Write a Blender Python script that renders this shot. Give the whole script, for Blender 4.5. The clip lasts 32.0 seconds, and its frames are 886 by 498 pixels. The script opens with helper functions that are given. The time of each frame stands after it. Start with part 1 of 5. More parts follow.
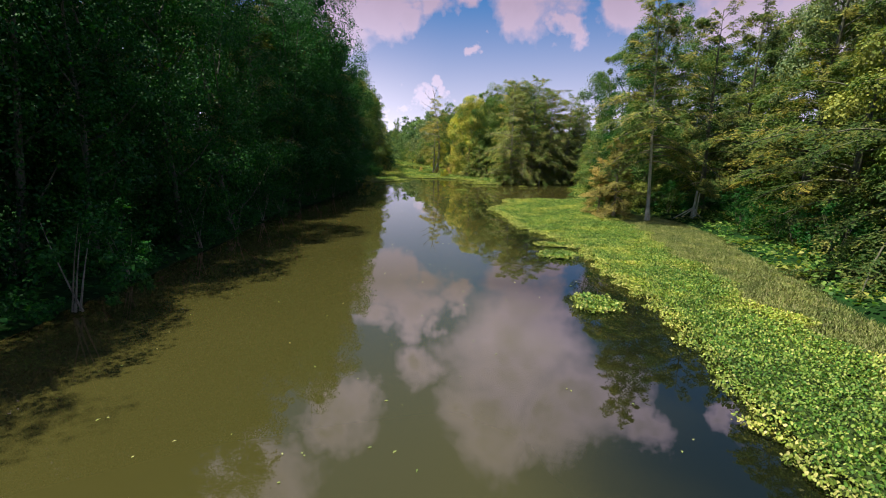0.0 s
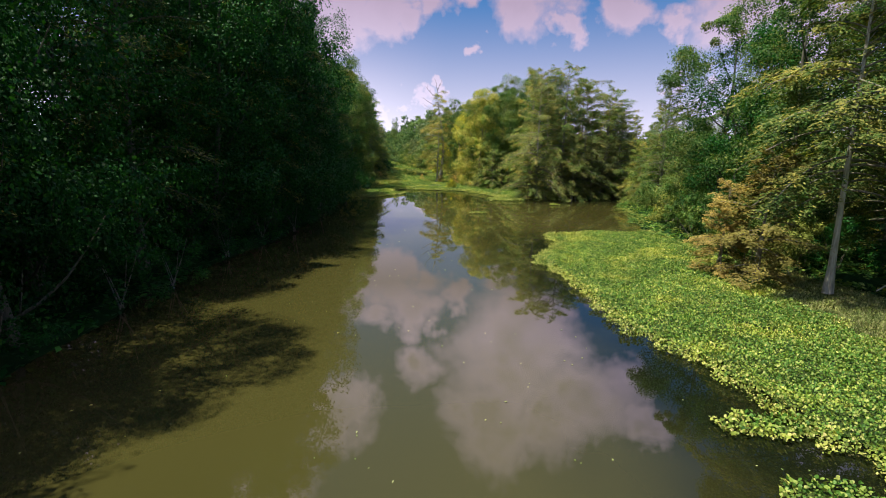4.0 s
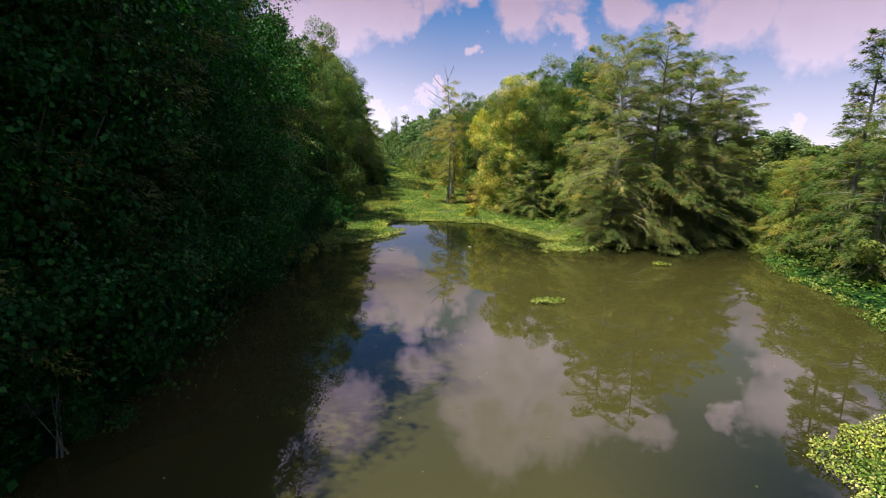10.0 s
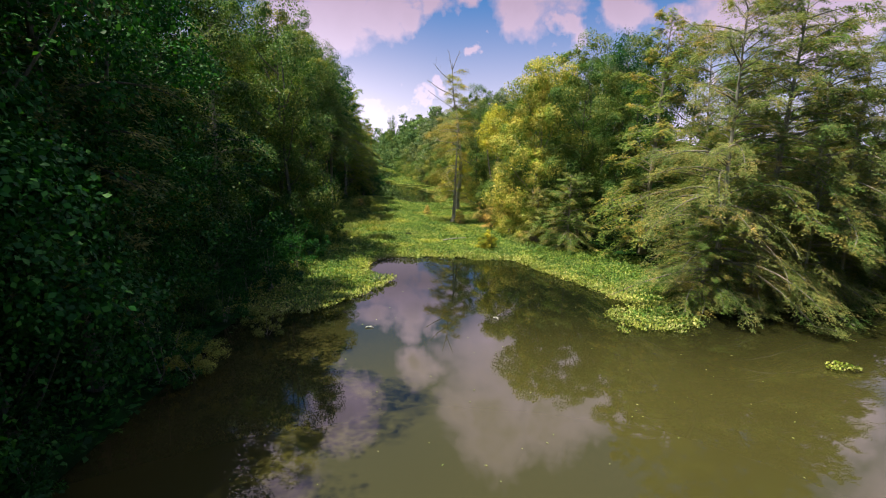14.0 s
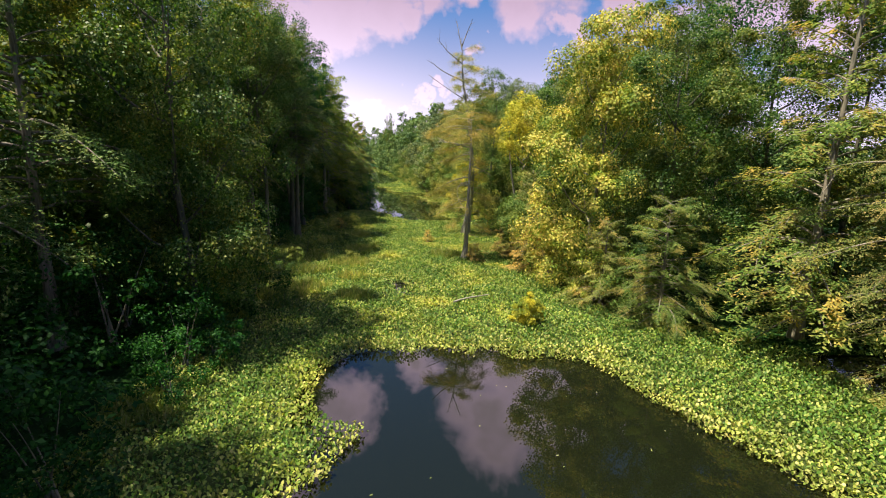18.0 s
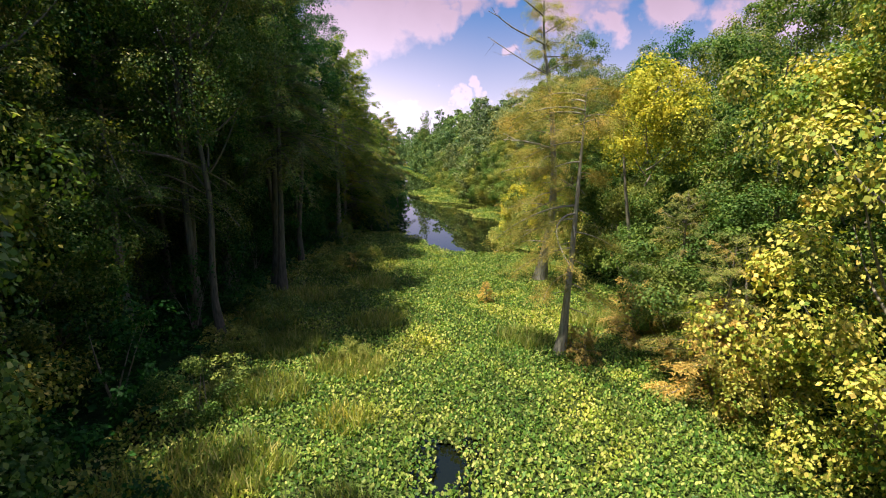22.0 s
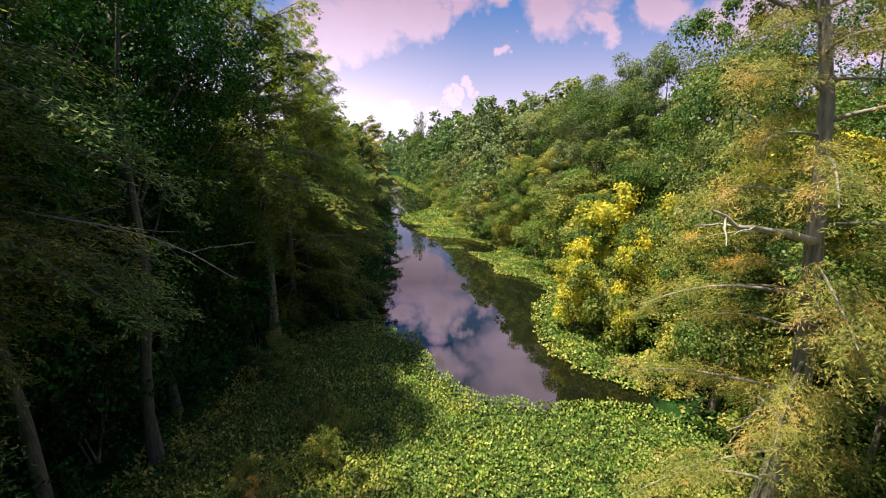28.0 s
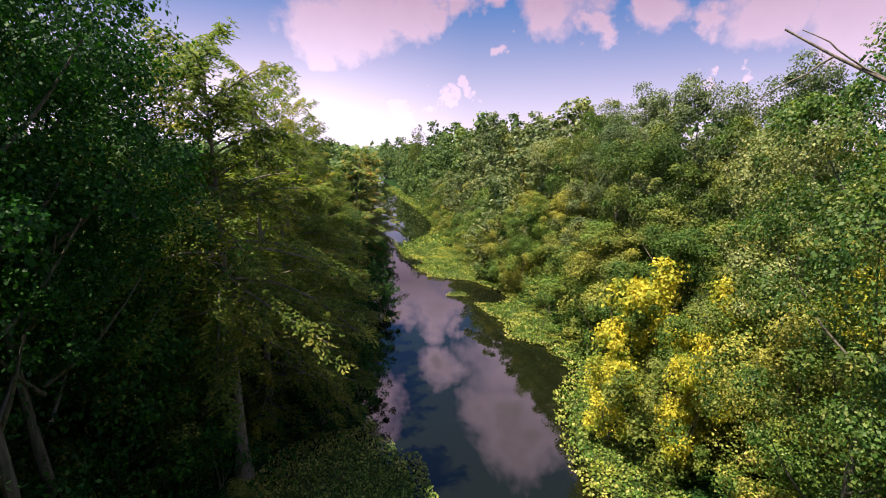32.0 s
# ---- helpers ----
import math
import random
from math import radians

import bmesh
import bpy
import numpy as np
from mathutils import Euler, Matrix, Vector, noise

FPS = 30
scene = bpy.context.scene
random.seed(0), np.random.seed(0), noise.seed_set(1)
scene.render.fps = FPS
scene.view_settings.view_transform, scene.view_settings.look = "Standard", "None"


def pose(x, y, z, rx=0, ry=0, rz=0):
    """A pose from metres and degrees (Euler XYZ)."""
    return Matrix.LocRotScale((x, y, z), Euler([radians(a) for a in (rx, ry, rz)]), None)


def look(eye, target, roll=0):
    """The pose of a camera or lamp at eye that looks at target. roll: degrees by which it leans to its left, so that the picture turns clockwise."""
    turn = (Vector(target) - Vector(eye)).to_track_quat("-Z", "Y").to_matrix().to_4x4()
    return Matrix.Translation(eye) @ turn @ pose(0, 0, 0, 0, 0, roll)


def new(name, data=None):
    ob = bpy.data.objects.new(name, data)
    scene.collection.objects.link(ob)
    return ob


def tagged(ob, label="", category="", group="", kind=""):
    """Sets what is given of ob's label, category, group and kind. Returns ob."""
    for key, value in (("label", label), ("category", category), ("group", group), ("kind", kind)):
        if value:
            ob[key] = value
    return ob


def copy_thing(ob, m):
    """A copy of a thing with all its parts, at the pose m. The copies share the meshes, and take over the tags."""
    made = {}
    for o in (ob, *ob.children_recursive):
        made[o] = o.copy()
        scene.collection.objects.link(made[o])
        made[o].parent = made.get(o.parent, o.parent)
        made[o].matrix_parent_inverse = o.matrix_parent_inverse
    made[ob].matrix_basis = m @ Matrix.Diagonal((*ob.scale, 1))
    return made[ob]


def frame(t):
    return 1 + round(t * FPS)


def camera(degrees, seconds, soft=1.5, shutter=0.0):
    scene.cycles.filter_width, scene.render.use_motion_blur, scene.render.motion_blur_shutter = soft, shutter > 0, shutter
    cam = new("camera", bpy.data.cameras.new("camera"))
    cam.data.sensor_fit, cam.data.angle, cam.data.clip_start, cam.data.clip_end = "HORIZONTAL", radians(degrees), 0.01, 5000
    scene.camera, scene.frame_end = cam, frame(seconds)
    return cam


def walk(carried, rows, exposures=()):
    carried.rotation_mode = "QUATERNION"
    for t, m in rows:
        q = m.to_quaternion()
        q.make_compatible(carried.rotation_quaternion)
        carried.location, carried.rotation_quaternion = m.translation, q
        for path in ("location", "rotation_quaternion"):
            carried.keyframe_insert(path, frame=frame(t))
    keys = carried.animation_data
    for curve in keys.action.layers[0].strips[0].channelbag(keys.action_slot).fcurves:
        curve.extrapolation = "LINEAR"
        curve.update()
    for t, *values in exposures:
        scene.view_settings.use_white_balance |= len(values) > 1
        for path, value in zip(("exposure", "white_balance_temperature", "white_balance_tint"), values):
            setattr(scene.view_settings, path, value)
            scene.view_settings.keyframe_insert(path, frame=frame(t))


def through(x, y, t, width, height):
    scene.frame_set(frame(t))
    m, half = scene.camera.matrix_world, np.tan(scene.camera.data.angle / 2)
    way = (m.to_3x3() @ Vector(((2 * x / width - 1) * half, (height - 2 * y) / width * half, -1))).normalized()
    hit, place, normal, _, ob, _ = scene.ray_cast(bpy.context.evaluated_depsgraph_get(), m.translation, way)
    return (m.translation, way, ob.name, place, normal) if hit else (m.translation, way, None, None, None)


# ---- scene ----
cam = camera(86.0, 32.0, soft=1.05)
PITCH, ROLL = -11.77, -1.07
ROWS = [
    (0.0, 0.00, 0.00, 5.01, 0.06),
    (0.5, -0.17, 2.04, 5.15, 0.05),
    (1.0, -0.33, 4.07, 5.25, 0.06),
    (1.5, -0.47, 6.07, 5.31, 0.05),
    (2.0, -0.57, 8.04, 5.37, 0.06),
    (2.5, -0.67, 10.02, 5.44, 0.08),
    (3.0, -0.75, 12.01, 5.54, 0.07),
    (3.5, -0.84, 14.02, 5.66, 0.01),
    (5.5, -1.48, 22.39, 6.07, 0.14),
    (6.0, -1.61, 24.48, 6.23, 0.15),
    (6.5, -1.73, 26.53, 6.39, 0.14),
    (7.0, -1.86, 28.51, 6.52, 0.15),
    (7.5, -1.99, 30.39, 6.62, 0.20),
    (8.0, -2.11, 32.16, 6.71, 0.24),
    (8.5, -2.24, 33.84, 6.80, 0.24),
    (9.0, -2.36, 35.48, 6.87, 0.21),
    (9.5, -2.50, 37.09, 6.93, 0.20),
    (10.0, -2.62, 38.70, 6.99, 0.14),
    (10.5, -2.74, 40.31, 7.05, 0.13),
    (11.0, -2.86, 41.93, 7.13, 0.08),
    (11.5, -2.97, 43.59, 7.22, 0.06),
    (12.0, -3.07, 45.29, 7.30, 0.06),
    (12.5, -3.15, 47.02, 7.37, 0.05),
    (13.0, -3.19, 48.76, 7.42, 0.07),
    (13.5, -3.19, 50.52, 7.47, 0.09),
    (14.0, -3.16, 52.33, 7.53, 0.06),
    (14.5, -3.14, 54.16, 7.58, 0.01),
    (16.5, -3.26, 61.54, 7.75, 0.04),
    (17.0, -3.37, 63.46, 7.80, 0.10),
    (17.5, -3.52, 65.40, 7.85, 0.09),
    (18.0, -3.66, 67.33, 7.90, 0.15),
    (18.5, -3.81, 69.26, 7.96, 0.13),
    (19.0, -3.97, 71.18, 8.02, 0.14),
    (19.5, -4.15, 73.11, 8.07, 0.85),
    (20.0, -4.37, 75.07, 8.08, 2.92),
    (20.5, -4.63, 77.08, 8.07, 3.57),
    (21.0, -4.91, 79.12, 8.04, 3.89),
    (21.5, -5.22, 81.13, 8.00, 4.09),
    (22.0, -5.53, 83.14, 7.98, 4.32),
    (22.5, -5.82, 85.13, 7.98, 4.44),
    (23.0, -6.09, 87.03, 7.97, 4.59),
    (23.5, -6.37, 88.81, 7.97, 4.66),
    (24.0, -6.64, 90.50, 7.99, 4.81),
    (24.5, -6.91, 92.14, 8.07, 4.92),
    (25.0, -7.16, 93.73, 8.18, 4.93),
    (25.5, -7.35, 95.26, 8.35, 4.13),
    (27.5, -8.08, 101.12, 9.49, 3.52),
    (28.0, -8.26, 102.31, 9.84, 3.40),
    (28.5, -8.41, 103.24, 10.22, 3.34),
    (29.0, -8.54, 103.98, 10.61, 3.23),
    (29.5, -8.63, 104.61, 11.03, 3.23),
    (30.0, -8.72, 105.21, 11.47, 3.25),
    (30.5, -8.82, 105.83, 11.93, 3.23),
    (31.0, -8.92, 106.44, 12.38, 3.13),
    (31.5, -9.03, 107.05, 12.81, 3.08),
    (32.0, -9.14, 107.65, 13.22, 3.02),
]
EXPOSURES = [(0.0, 0.78, 6100, 5), (13.0, 0.88, 6200, 7), (17.0, 1.08, 6500, 12), (25.0, 1.05, 6500, 13), (29.0, 1.0, 6550, 18), (32.0, 0.93, 6550, 20)]
walk(cam, [(t, pose(x, y, z, 90 + PITCH, ROLL, yaw)) for t, x, y, z, yaw in ROWS], EXPOSURES)

# ---- world, sun and clouds ----
SUN_FROM = Vector((-0.96, -0.26, 0.0)).normalized()
SUN_ELEV = 68.0
world = bpy.data.worlds.new("world")
scene.world = world
world.use_nodes = True
wn, wl = world.node_tree.nodes, world.node_tree.links
wn.clear()


def wnode(kind, **kw):
    n = wn.new(kind)
    for k, v in kw.items():
        setattr(n, k, v)
    return n


def wmath(op, a, b=None, c=None, clamp=False):
    n = wnode("ShaderNodeMath", operation=op, use_clamp=clamp)
    for i, v in enumerate((a, b, c)):
        if v is None:
            continue
        if hasattr(v, "links"):
            wl.new(v, n.inputs[i])
        else:
            n.inputs[i].default_value = v
    return n.outputs[0]


def wvec(op, a, b=None, scale=None):
    n = wnode("ShaderNodeVectorMath", operation=op)
    for i, v in enumerate((a, b)):
        if v is None:
            continue
        if hasattr(v, "links"):
            wl.new(v, n.inputs[i])
        else:
            n.inputs[i].default_value = v
    if scale is not None:
        n.inputs["Scale"].default_value = scale
    return n.outputs["Value"] if op in ("DISTANCE", "LENGTH", "DOT_PRODUCT") else n.outputs["Vector"]


sky = wnode("ShaderNodeTexSky", sky_type="NISHITA", sun_disc=False)
sky.sun_elevation, sky.sun_rotation = radians(SUN_ELEV), math.atan2(SUN_FROM.x, SUN_FROM.y)
sky.dust_density, sky.ozone_density, sky.air_density = 1.2, 3.0, 1.0
coord = wnode("ShaderNodeTexCoord").outputs["Generated"]
tint = wnode("ShaderNodeMix", data_type="RGBA", blend_type="MULTIPLY")
tint.inputs[0].default_value = 1.0
tint.inputs[7].default_value = (0.46, 0.78, 1.10, 1)
wl.new(sky.outputs[0], tint.inputs[6])
big = wnode("ShaderNodeTexNoise")
big.inputs["Scale"].default_value, big.inputs["Detail"].default_value = 7.0, 6.0
wl.new(coord, big.inputs["Vector"])
fine = wnode("ShaderNodeTexNoise")
fine.inputs["Scale"].default_value, fine.inputs["Detail"].default_value = 24.0, 5.0
wl.new(coord, fine.inputs["Vector"])
puff = wnode("ShaderNodeTexNoise")
puff.inputs["Scale"].default_value, puff.inputs["Detail"].default_value = 70.0, 4.0
wl.new(coord, puff.inputs["Vector"])
curl = wvec("SCALE", wvec("SUBTRACT", puff.outputs["Color"], (0.5, 0.5, 0.5)), scale=0.04)
warp = wvec("ADD", wvec("SCALE", wvec("SUBTRACT", big.outputs["Color"], (0.5, 0.5, 0.5)), scale=0.17),
            wvec("SCALE", wvec("SUBTRACT", fine.outputs["Color"], (0.5, 0.5, 0.5)), scale=0.055))
place = wvec("ADD", coord, wvec("ADD", warp, curl))
# cumulus: azimuth to the right of the river's line, elevation, radius
CLOUDS = [(-12, 13.5, 0.10), (-17, 12, 0.09), (-7, 15.5, 0.075), (-3.5, 14.6, 0.05), (9, 14.6, 0.075), (14, 12.8, 0.042), (12, 17.5, 0.07), (7.4, 11.4, 0.026), (4, 10.4, 0.022), (20, 15, 0.05), (24.5, 13, 0.045),
          (30, 13.5, 0.09), (37, 12.5, 0.11), (45, 13, 0.13), (25, 7.6, 0.018), (28.5, 6.6, 0.02), (36.5, 3.4, 0.03), (-0.6, 6.6, 0.024), (0.4, 5.4, 0.024), (-2.8, 4.8, 0.035), (-6, 4, 0.05),
          (9.5, 24, 0.135), (10.5, 19.8, 0.07), (19, 27.5, 0.095), (6.4, 31.5, 0.095), (14, 31.5, 0.085), (-2.4, 25.2, 0.06), (25, 29.8, 0.05), (-4.3, 18.6, 0.062), (-9.4, 19.8, 0.05), (0.8, 17.8, 0.04),
          (-13, 30.5, 0.075), (-23.5, 37, 0.1), (38.5, 19.5, 0.06), (41, 23.5, 0.085), (34.6, 24.8, 0.035), (54, 30, 0.16), (-42, 26, 0.16), (-70, 52, 0.2), (30, 62, 0.22), (100, 24, 0.14), (140, 50, 0.22), (185, 26, 0.16), (235, 42, 0.2)]
mask = None
for az, el, r in CLOUDS:
    a, e = radians(az), radians(el)
    d = wvec("DISTANCE", place, (math.sin(a) * math.cos(e), math.cos(a) * math.cos(e), math.sin(e)))
    v = wmath("SUBTRACT", 1.0, wmath("DIVIDE", d, r))
    mask = v if mask is None else wmath("MAXIMUM", mask, v)
thick = wmath("MULTIPLY", mask, 1.5, clamp=True)
mask = wmath("MULTIPLY", wmath("ADD", mask, 0.14), 1.7, clamp=True)
haze_z = wnode("ShaderNodeSeparateXYZ")
wl.new(coord, haze_z.inputs[0])
haze = wmath("SUBTRACT", 1.0, wmath("MULTIPLY", wmath("ABSOLUTE", haze_z.outputs[2]), 3.6), clamp=True)
west = wmath("MULTIPLY", wmath("MULTIPLY", haze_z.outputs[0], -3.5, clamp=True), wmath("SUBTRACT", 1.0, wmath("MULTIPLY", wmath("ABSOLUTE", haze_z.outputs[2]), 3.0), clamp=True))
haze = wmath("ADD", haze, wmath("MULTIPLY", west, 0.4), clamp=True)
# sunlit cumulus overhead are far brighter than the hazy ones low down
high = wmath("MULTIPLY", wmath("SUBTRACT", haze_z.outputs[2], 0.27), 9.0, clamp=True)
glow = wmath("ADD", wmath("ADD", 0.296, wmath("MULTIPLY", haze, 0.38)), wmath("MULTIPLY", high, 0.8))
cover = wmath("MAXIMUM", mask, haze)
cloud_col = wnode("ShaderNodeValToRGB")
cloud_col.color_ramp.elements[0].color, cloud_col.color_ramp.elements[1].color = (1.0, 0.73, 0.98, 1), (0.55, 0.43, 0.51, 1)
cloud_col.color_ramp.elements[0].position, cloud_col.color_ramp.elements[1].position = 0.1, 0.75
wl.new(wmath("MULTIPLY", wmath("MULTIPLY", thick, wmath("MULTIPLY_ADD", fine.outputs["Fac"], 1.0, 0.1)), wmath("MULTIPLY_ADD", high, 0.75, 0.2)), cloud_col.inputs[0])
bg_sky, bg_cloud, mix, out = wnode("ShaderNodeBackground"), wnode("ShaderNodeBackground"), wnode("ShaderNodeMixShader"), wnode("ShaderNodeOutputWorld")
bg_sky.inputs["Strength"].default_value, bg_cloud.inputs["Strength"].default_value = 0.062, 0.3
wl.new(tint.outputs[2], bg_sky.inputs["Color"])
veil = wnode("ShaderNodeMix", data_type="RGBA")
veil.inputs[7].default_value = (0.94, 0.84, 1.04, 1)
wl.new(haze, veil.inputs[0])
wl.new(cloud_col.outputs[0], veil.inputs[6])
wl.new(veil.outputs[2], bg_cloud.inputs["Color"])
wl.new(glow, bg_cloud.inputs["Strength"])
wl.new(cover, mix.inputs[0])
wl.new(bg_sky.outputs[0], mix.inputs[1])
wl.new(bg_cloud.outputs[0], mix.inputs[2])
wl.new(mix.outputs[0], out.inputs[0])

sun = new("sun", bpy.data.lights.new("sun", "SUN"))
sun.data.energy, sun.data.angle, sun.data.color = 5.0, radians(0.6), (1.0, 0.90, 0.70)
e = radians(SUN_ELEV)
sun.matrix_world = look(Vector((SUN_FROM.x * math.cos(e), SUN_FROM.y * math.cos(e), math.sin(e))) * 300, (0, 0, 0))


# ---- materials ----
def material(name):
    m = bpy.data.materials.new(name)
    m.use_nodes = True
    return m, m.node_tree.nodes, m.node_tree.links, m.node_tree.nodes["Principled BSDF"]


def ramp(nodes, links, source, stops):
    r = nodes.new("ShaderNodeValToRGB")
    els = r.color_ramp.elements
    while len(els) < len(stops):
        els.new(0.5)
    for el, (p, c) in zip(els, stops):
        el.position, el.color = p, (*c, 1)
    links.new(source, r.inputs[0])
    return r.outputs[0]


def mixed(nodes, links, fac, a, b, blend="MIX"):
    n = nodes.new("ShaderNodeMix")
    n.data_type, n.blend_type = "RGBA", blend
    for i, v in ((0, fac), (6, a), (7, b)):
        if hasattr(v, "links"):
            links.new(v, n.inputs[i])
        else:
            n.inputs[i].default_value = v if i == 0 else (*v, 1)
    return n.outputs[2]


def noise_at(nodes, links, scale, detail=4.0, world_space=True):
    n = nodes.new("ShaderNodeTexNoise")
    n.inputs["Scale"].default_value, n.inputs["Detail"].default_value = scale, detail
    if world_space:
        links.new(nodes.new("ShaderNodeNewGeometry").outputs["Position"], n.inputs["Vector"])
    else:
        links.new(nodes.new("ShaderNodeTexCoord").outputs["Object"], n.inputs["Vector"])
    return n.outputs["Fac"]


def leaf_material(name, stops, through=0.3, vary=0.35, patch=0.25, rough=0.5, other=None, other_scale=0.9, other_from=0.5):
    """Foliage: every leaf its own tone, every plant its own shade, soft patches over metres; other: tones of leaves that have turned, in patches."""
    m, n, l, p = material(name)
    own_leaf = n.new("ShaderNodeNewGeometry").outputs["Random Per Island"]
    col = ramp(n, l, own_leaf, stops)
    if other:
        where = ramp(n, l, noise_at(n, l, other_scale, 3.0), [(other_from - 0.07, (0, 0, 0)), (other_from + 0.07, (1, 1, 1))])
        col = mixed(n, l, where, col, ramp(n, l, own_leaf, other))
    own = ramp(n, l, n.new("ShaderNodeObjectInfo").outputs["Random"], [(0, (1 - vary, 1 - vary * 0.8, 1 - vary)), (0.5, (1, 1, 1)), (1, (1 + vary, 1 + vary * 0.6, 1))])
    col = mixed(n, l, 1.0, col, own, "MULTIPLY")
    soft = ramp(n, l, noise_at(n, l, patch), [(0.3, (0.72, 0.78, 0.7)), (0.7, (1.25, 1.15, 1.0))])
    col = mixed(n, l, 1.0, col, soft, "MULTIPLY")
    clump = ramp(n, l, noise_at(n, l, 1.5, 2.0), [(0.3, (0.7, 0.74, 0.75)), (0.7, (1.25, 1.22, 1.15))])
    col = mixed(n, l, 1.0, col, clump, "MULTIPLY")
    l.new(col, p.inputs["Base Color"])
    p.inputs["Roughness"].default_value = rough
    p.inputs["Specular IOR Level"].default_value = 0.2
    t = n.new("ShaderNodeBsdfTranslucent")
    l.new(mixed(n, l, 1.0, col, (1.2, 1.2, 0.5), "MULTIPLY"), t.inputs["Color"])
    mx = n.new("ShaderNodeMixShader")
    mx.inputs[0].default_value = through
    l.new(p.outputs[0], mx.inputs[1])
    l.new(t.outputs[0], mx.inputs[2])
    l.new(mx.outputs[0], n["Material Output"].inputs["Surface"])
    return m


def bark_material(name, dark, light, scale=6.0):
    m, n, l, p = material(name)
    tc = n.new("ShaderNodeTexCoord").outputs["Object"]
    mp = n.new("ShaderNodeMapping")
    mp.inputs["Scale"].default_value = (scale, scale, scale * 0.12)
    l.new(tc, mp.inputs["Vector"])
    tx = n.new("ShaderNodeTexNoise")
    tx.inputs["Scale"].default_value, tx.inputs["Detail"].default_value = 3.0, 6.0
    l.new(mp.outputs[0], tx.inputs["Vector"])
    col = ramp(n, l, tx.outputs["Fac"], [(0.3, dark), (0.7, light)])
    stain = ramp(n, l, noise_at(n, l, 1.3, world_space=False), [(0.35, (0.75, 0.8, 0.7)), (0.7, (1.1, 1.05, 1.0))])
    l.new(mixed(n, l, 1.0, col, stain, "MULTIPLY"), p.inputs["Base Color"])
    p.inputs["Roughness"].default_value = 0.9
    b = n.new("ShaderNodeBump")
    b.inputs["Strength"].default_value, b.inputs["Distance"].default_value = 0.6, 0.03
    l.new(tx.outputs["Fac"], b.inputs["Height"])
    l.new(b.outputs[0], p.inputs["Normal"])
    return m


# M_DARK: greens darkened so the leaf colour itself carries the bank's shade
M_DARK = leaf_material("shade_dark_green_leaves", [(0, (0.006, 0.045, 0.007)), (0.6, (0.013, 0.092, 0.012)), (1, (0.045, 0.16, 0.022))], through=0.26, rough=0.6)
M_WOOD = leaf_material("woodland_leaves", [(0, (0.025, 0.08, 0.018)), (0.6, (0.085, 0.185, 0.04)), (0.85, (0.15, 0.25, 0.07)), (1, (0.29, 0.36, 0.15))], through=0.34, rough=0.5,
                       other=[(0, (0.05, 0.10, 0.02)), (0.7, (0.16, 0.20, 0.045)), (1, (0.36, 0.35, 0.11))], other_scale=0.5, other_from=0.55)
M_MID = leaf_material("mid_green_leaves", [(0, (0.04, 0.11, 0.02)), (0.6, (0.098, 0.188, 0.038)), (1, (0.20, 0.28, 0.07))], through=0.20, rough=0.6,
                      other=[(0, (0.12, 0.17, 0.03)), (1, (0.30, 0.325, 0.09))], other_scale=0.25, other_from=0.54)
M_CYP = leaf_material("cypress_needles", [(0, (0.06, 0.135, 0.03)), (0.6, (0.14, 0.225, 0.06)), (1, (0.27, 0.32, 0.11))], through=0.42, rough=0.7,
                      other=[(0, (0.17, 0.18, 0.045)), (0.7, (0.34, 0.29, 0.09)), (1, (0.45, 0.34, 0.14))], other_scale=1.2, other_from=0.56)
M_OLIVE = leaf_material("olive_cypress_needles", [(0, (0.075, 0.15, 0.028)), (0.6, (0.165, 0.265, 0.052)), (1, (0.31, 0.37, 0.09))], through=0.52, rough=0.7,
                        other=[(0, (0.16, 0.20, 0.03)), (1, (0.40, 0.38, 0.09))], other_scale=0.5, other_from=0.6)
M_BOUGH = leaf_material("dark_cypress_needles", [(0, (0.03, 0.075, 0.018)), (0.6, (0.075, 0.135, 0.035)), (1, (0.20, 0.245, 0.085))], through=0.36, rough=0.7,
                        other=[(0, (0.10, 0.13, 0.03)), (0.6, (0.24, 0.24, 0.07)), (1, (0.38, 0.34, 0.12))], other_scale=0.9, other_from=0.53)
M_RUST = leaf_material("rusty_cypress_needles", [(0, (0.10, 0.14, 0.035)), (0.6, (0.25, 0.225, 0.07)), (1, (0.41, 0.31, 0.13))], through=0.34, rough=0.7,
                       other=[(0, (0.08, 0.14, 0.03)), (1, (0.25, 0.26, 0.08))], other_from=0.54)
M_TAN = leaf_material("tan_cypress_needles", [(0, (0.08, 0.14, 0.035)), (0.6, (0.19, 0.24, 0.075)), (1, (0.36, 0.35, 0.15))], through=0.38, rough=0.7,
                      other=[(0, (0.26, 0.22, 0.07)), (1, (0.54, 0.41, 0.19))], other_scale=1.3, other_from=0.59)
M_ORANGE = leaf_material("dry_orange_needles", [(0, (0.22, 0.19, 0.05)), (0.6, (0.38, 0.29, 0.09)), (1, (0.54, 0.40, 0.17))], through=0.3, rough=0.7)
M_YELLOW = leaf_material("yellowing_leaves", [(0, (0.05, 0.13, 0.02)), (0.5, (0.15, 0.25, 0.04)), (1, (0.30, 0.36, 0.06))], through=0.22, rough=0.6,
                         other=[(0, (0.17, 0.25, 0.04)), (0.5, (0.38, 0.40, 0.09)), (1, (0.60, 0.50, 0.18))], other_scale=0.9, other_from=0.465)
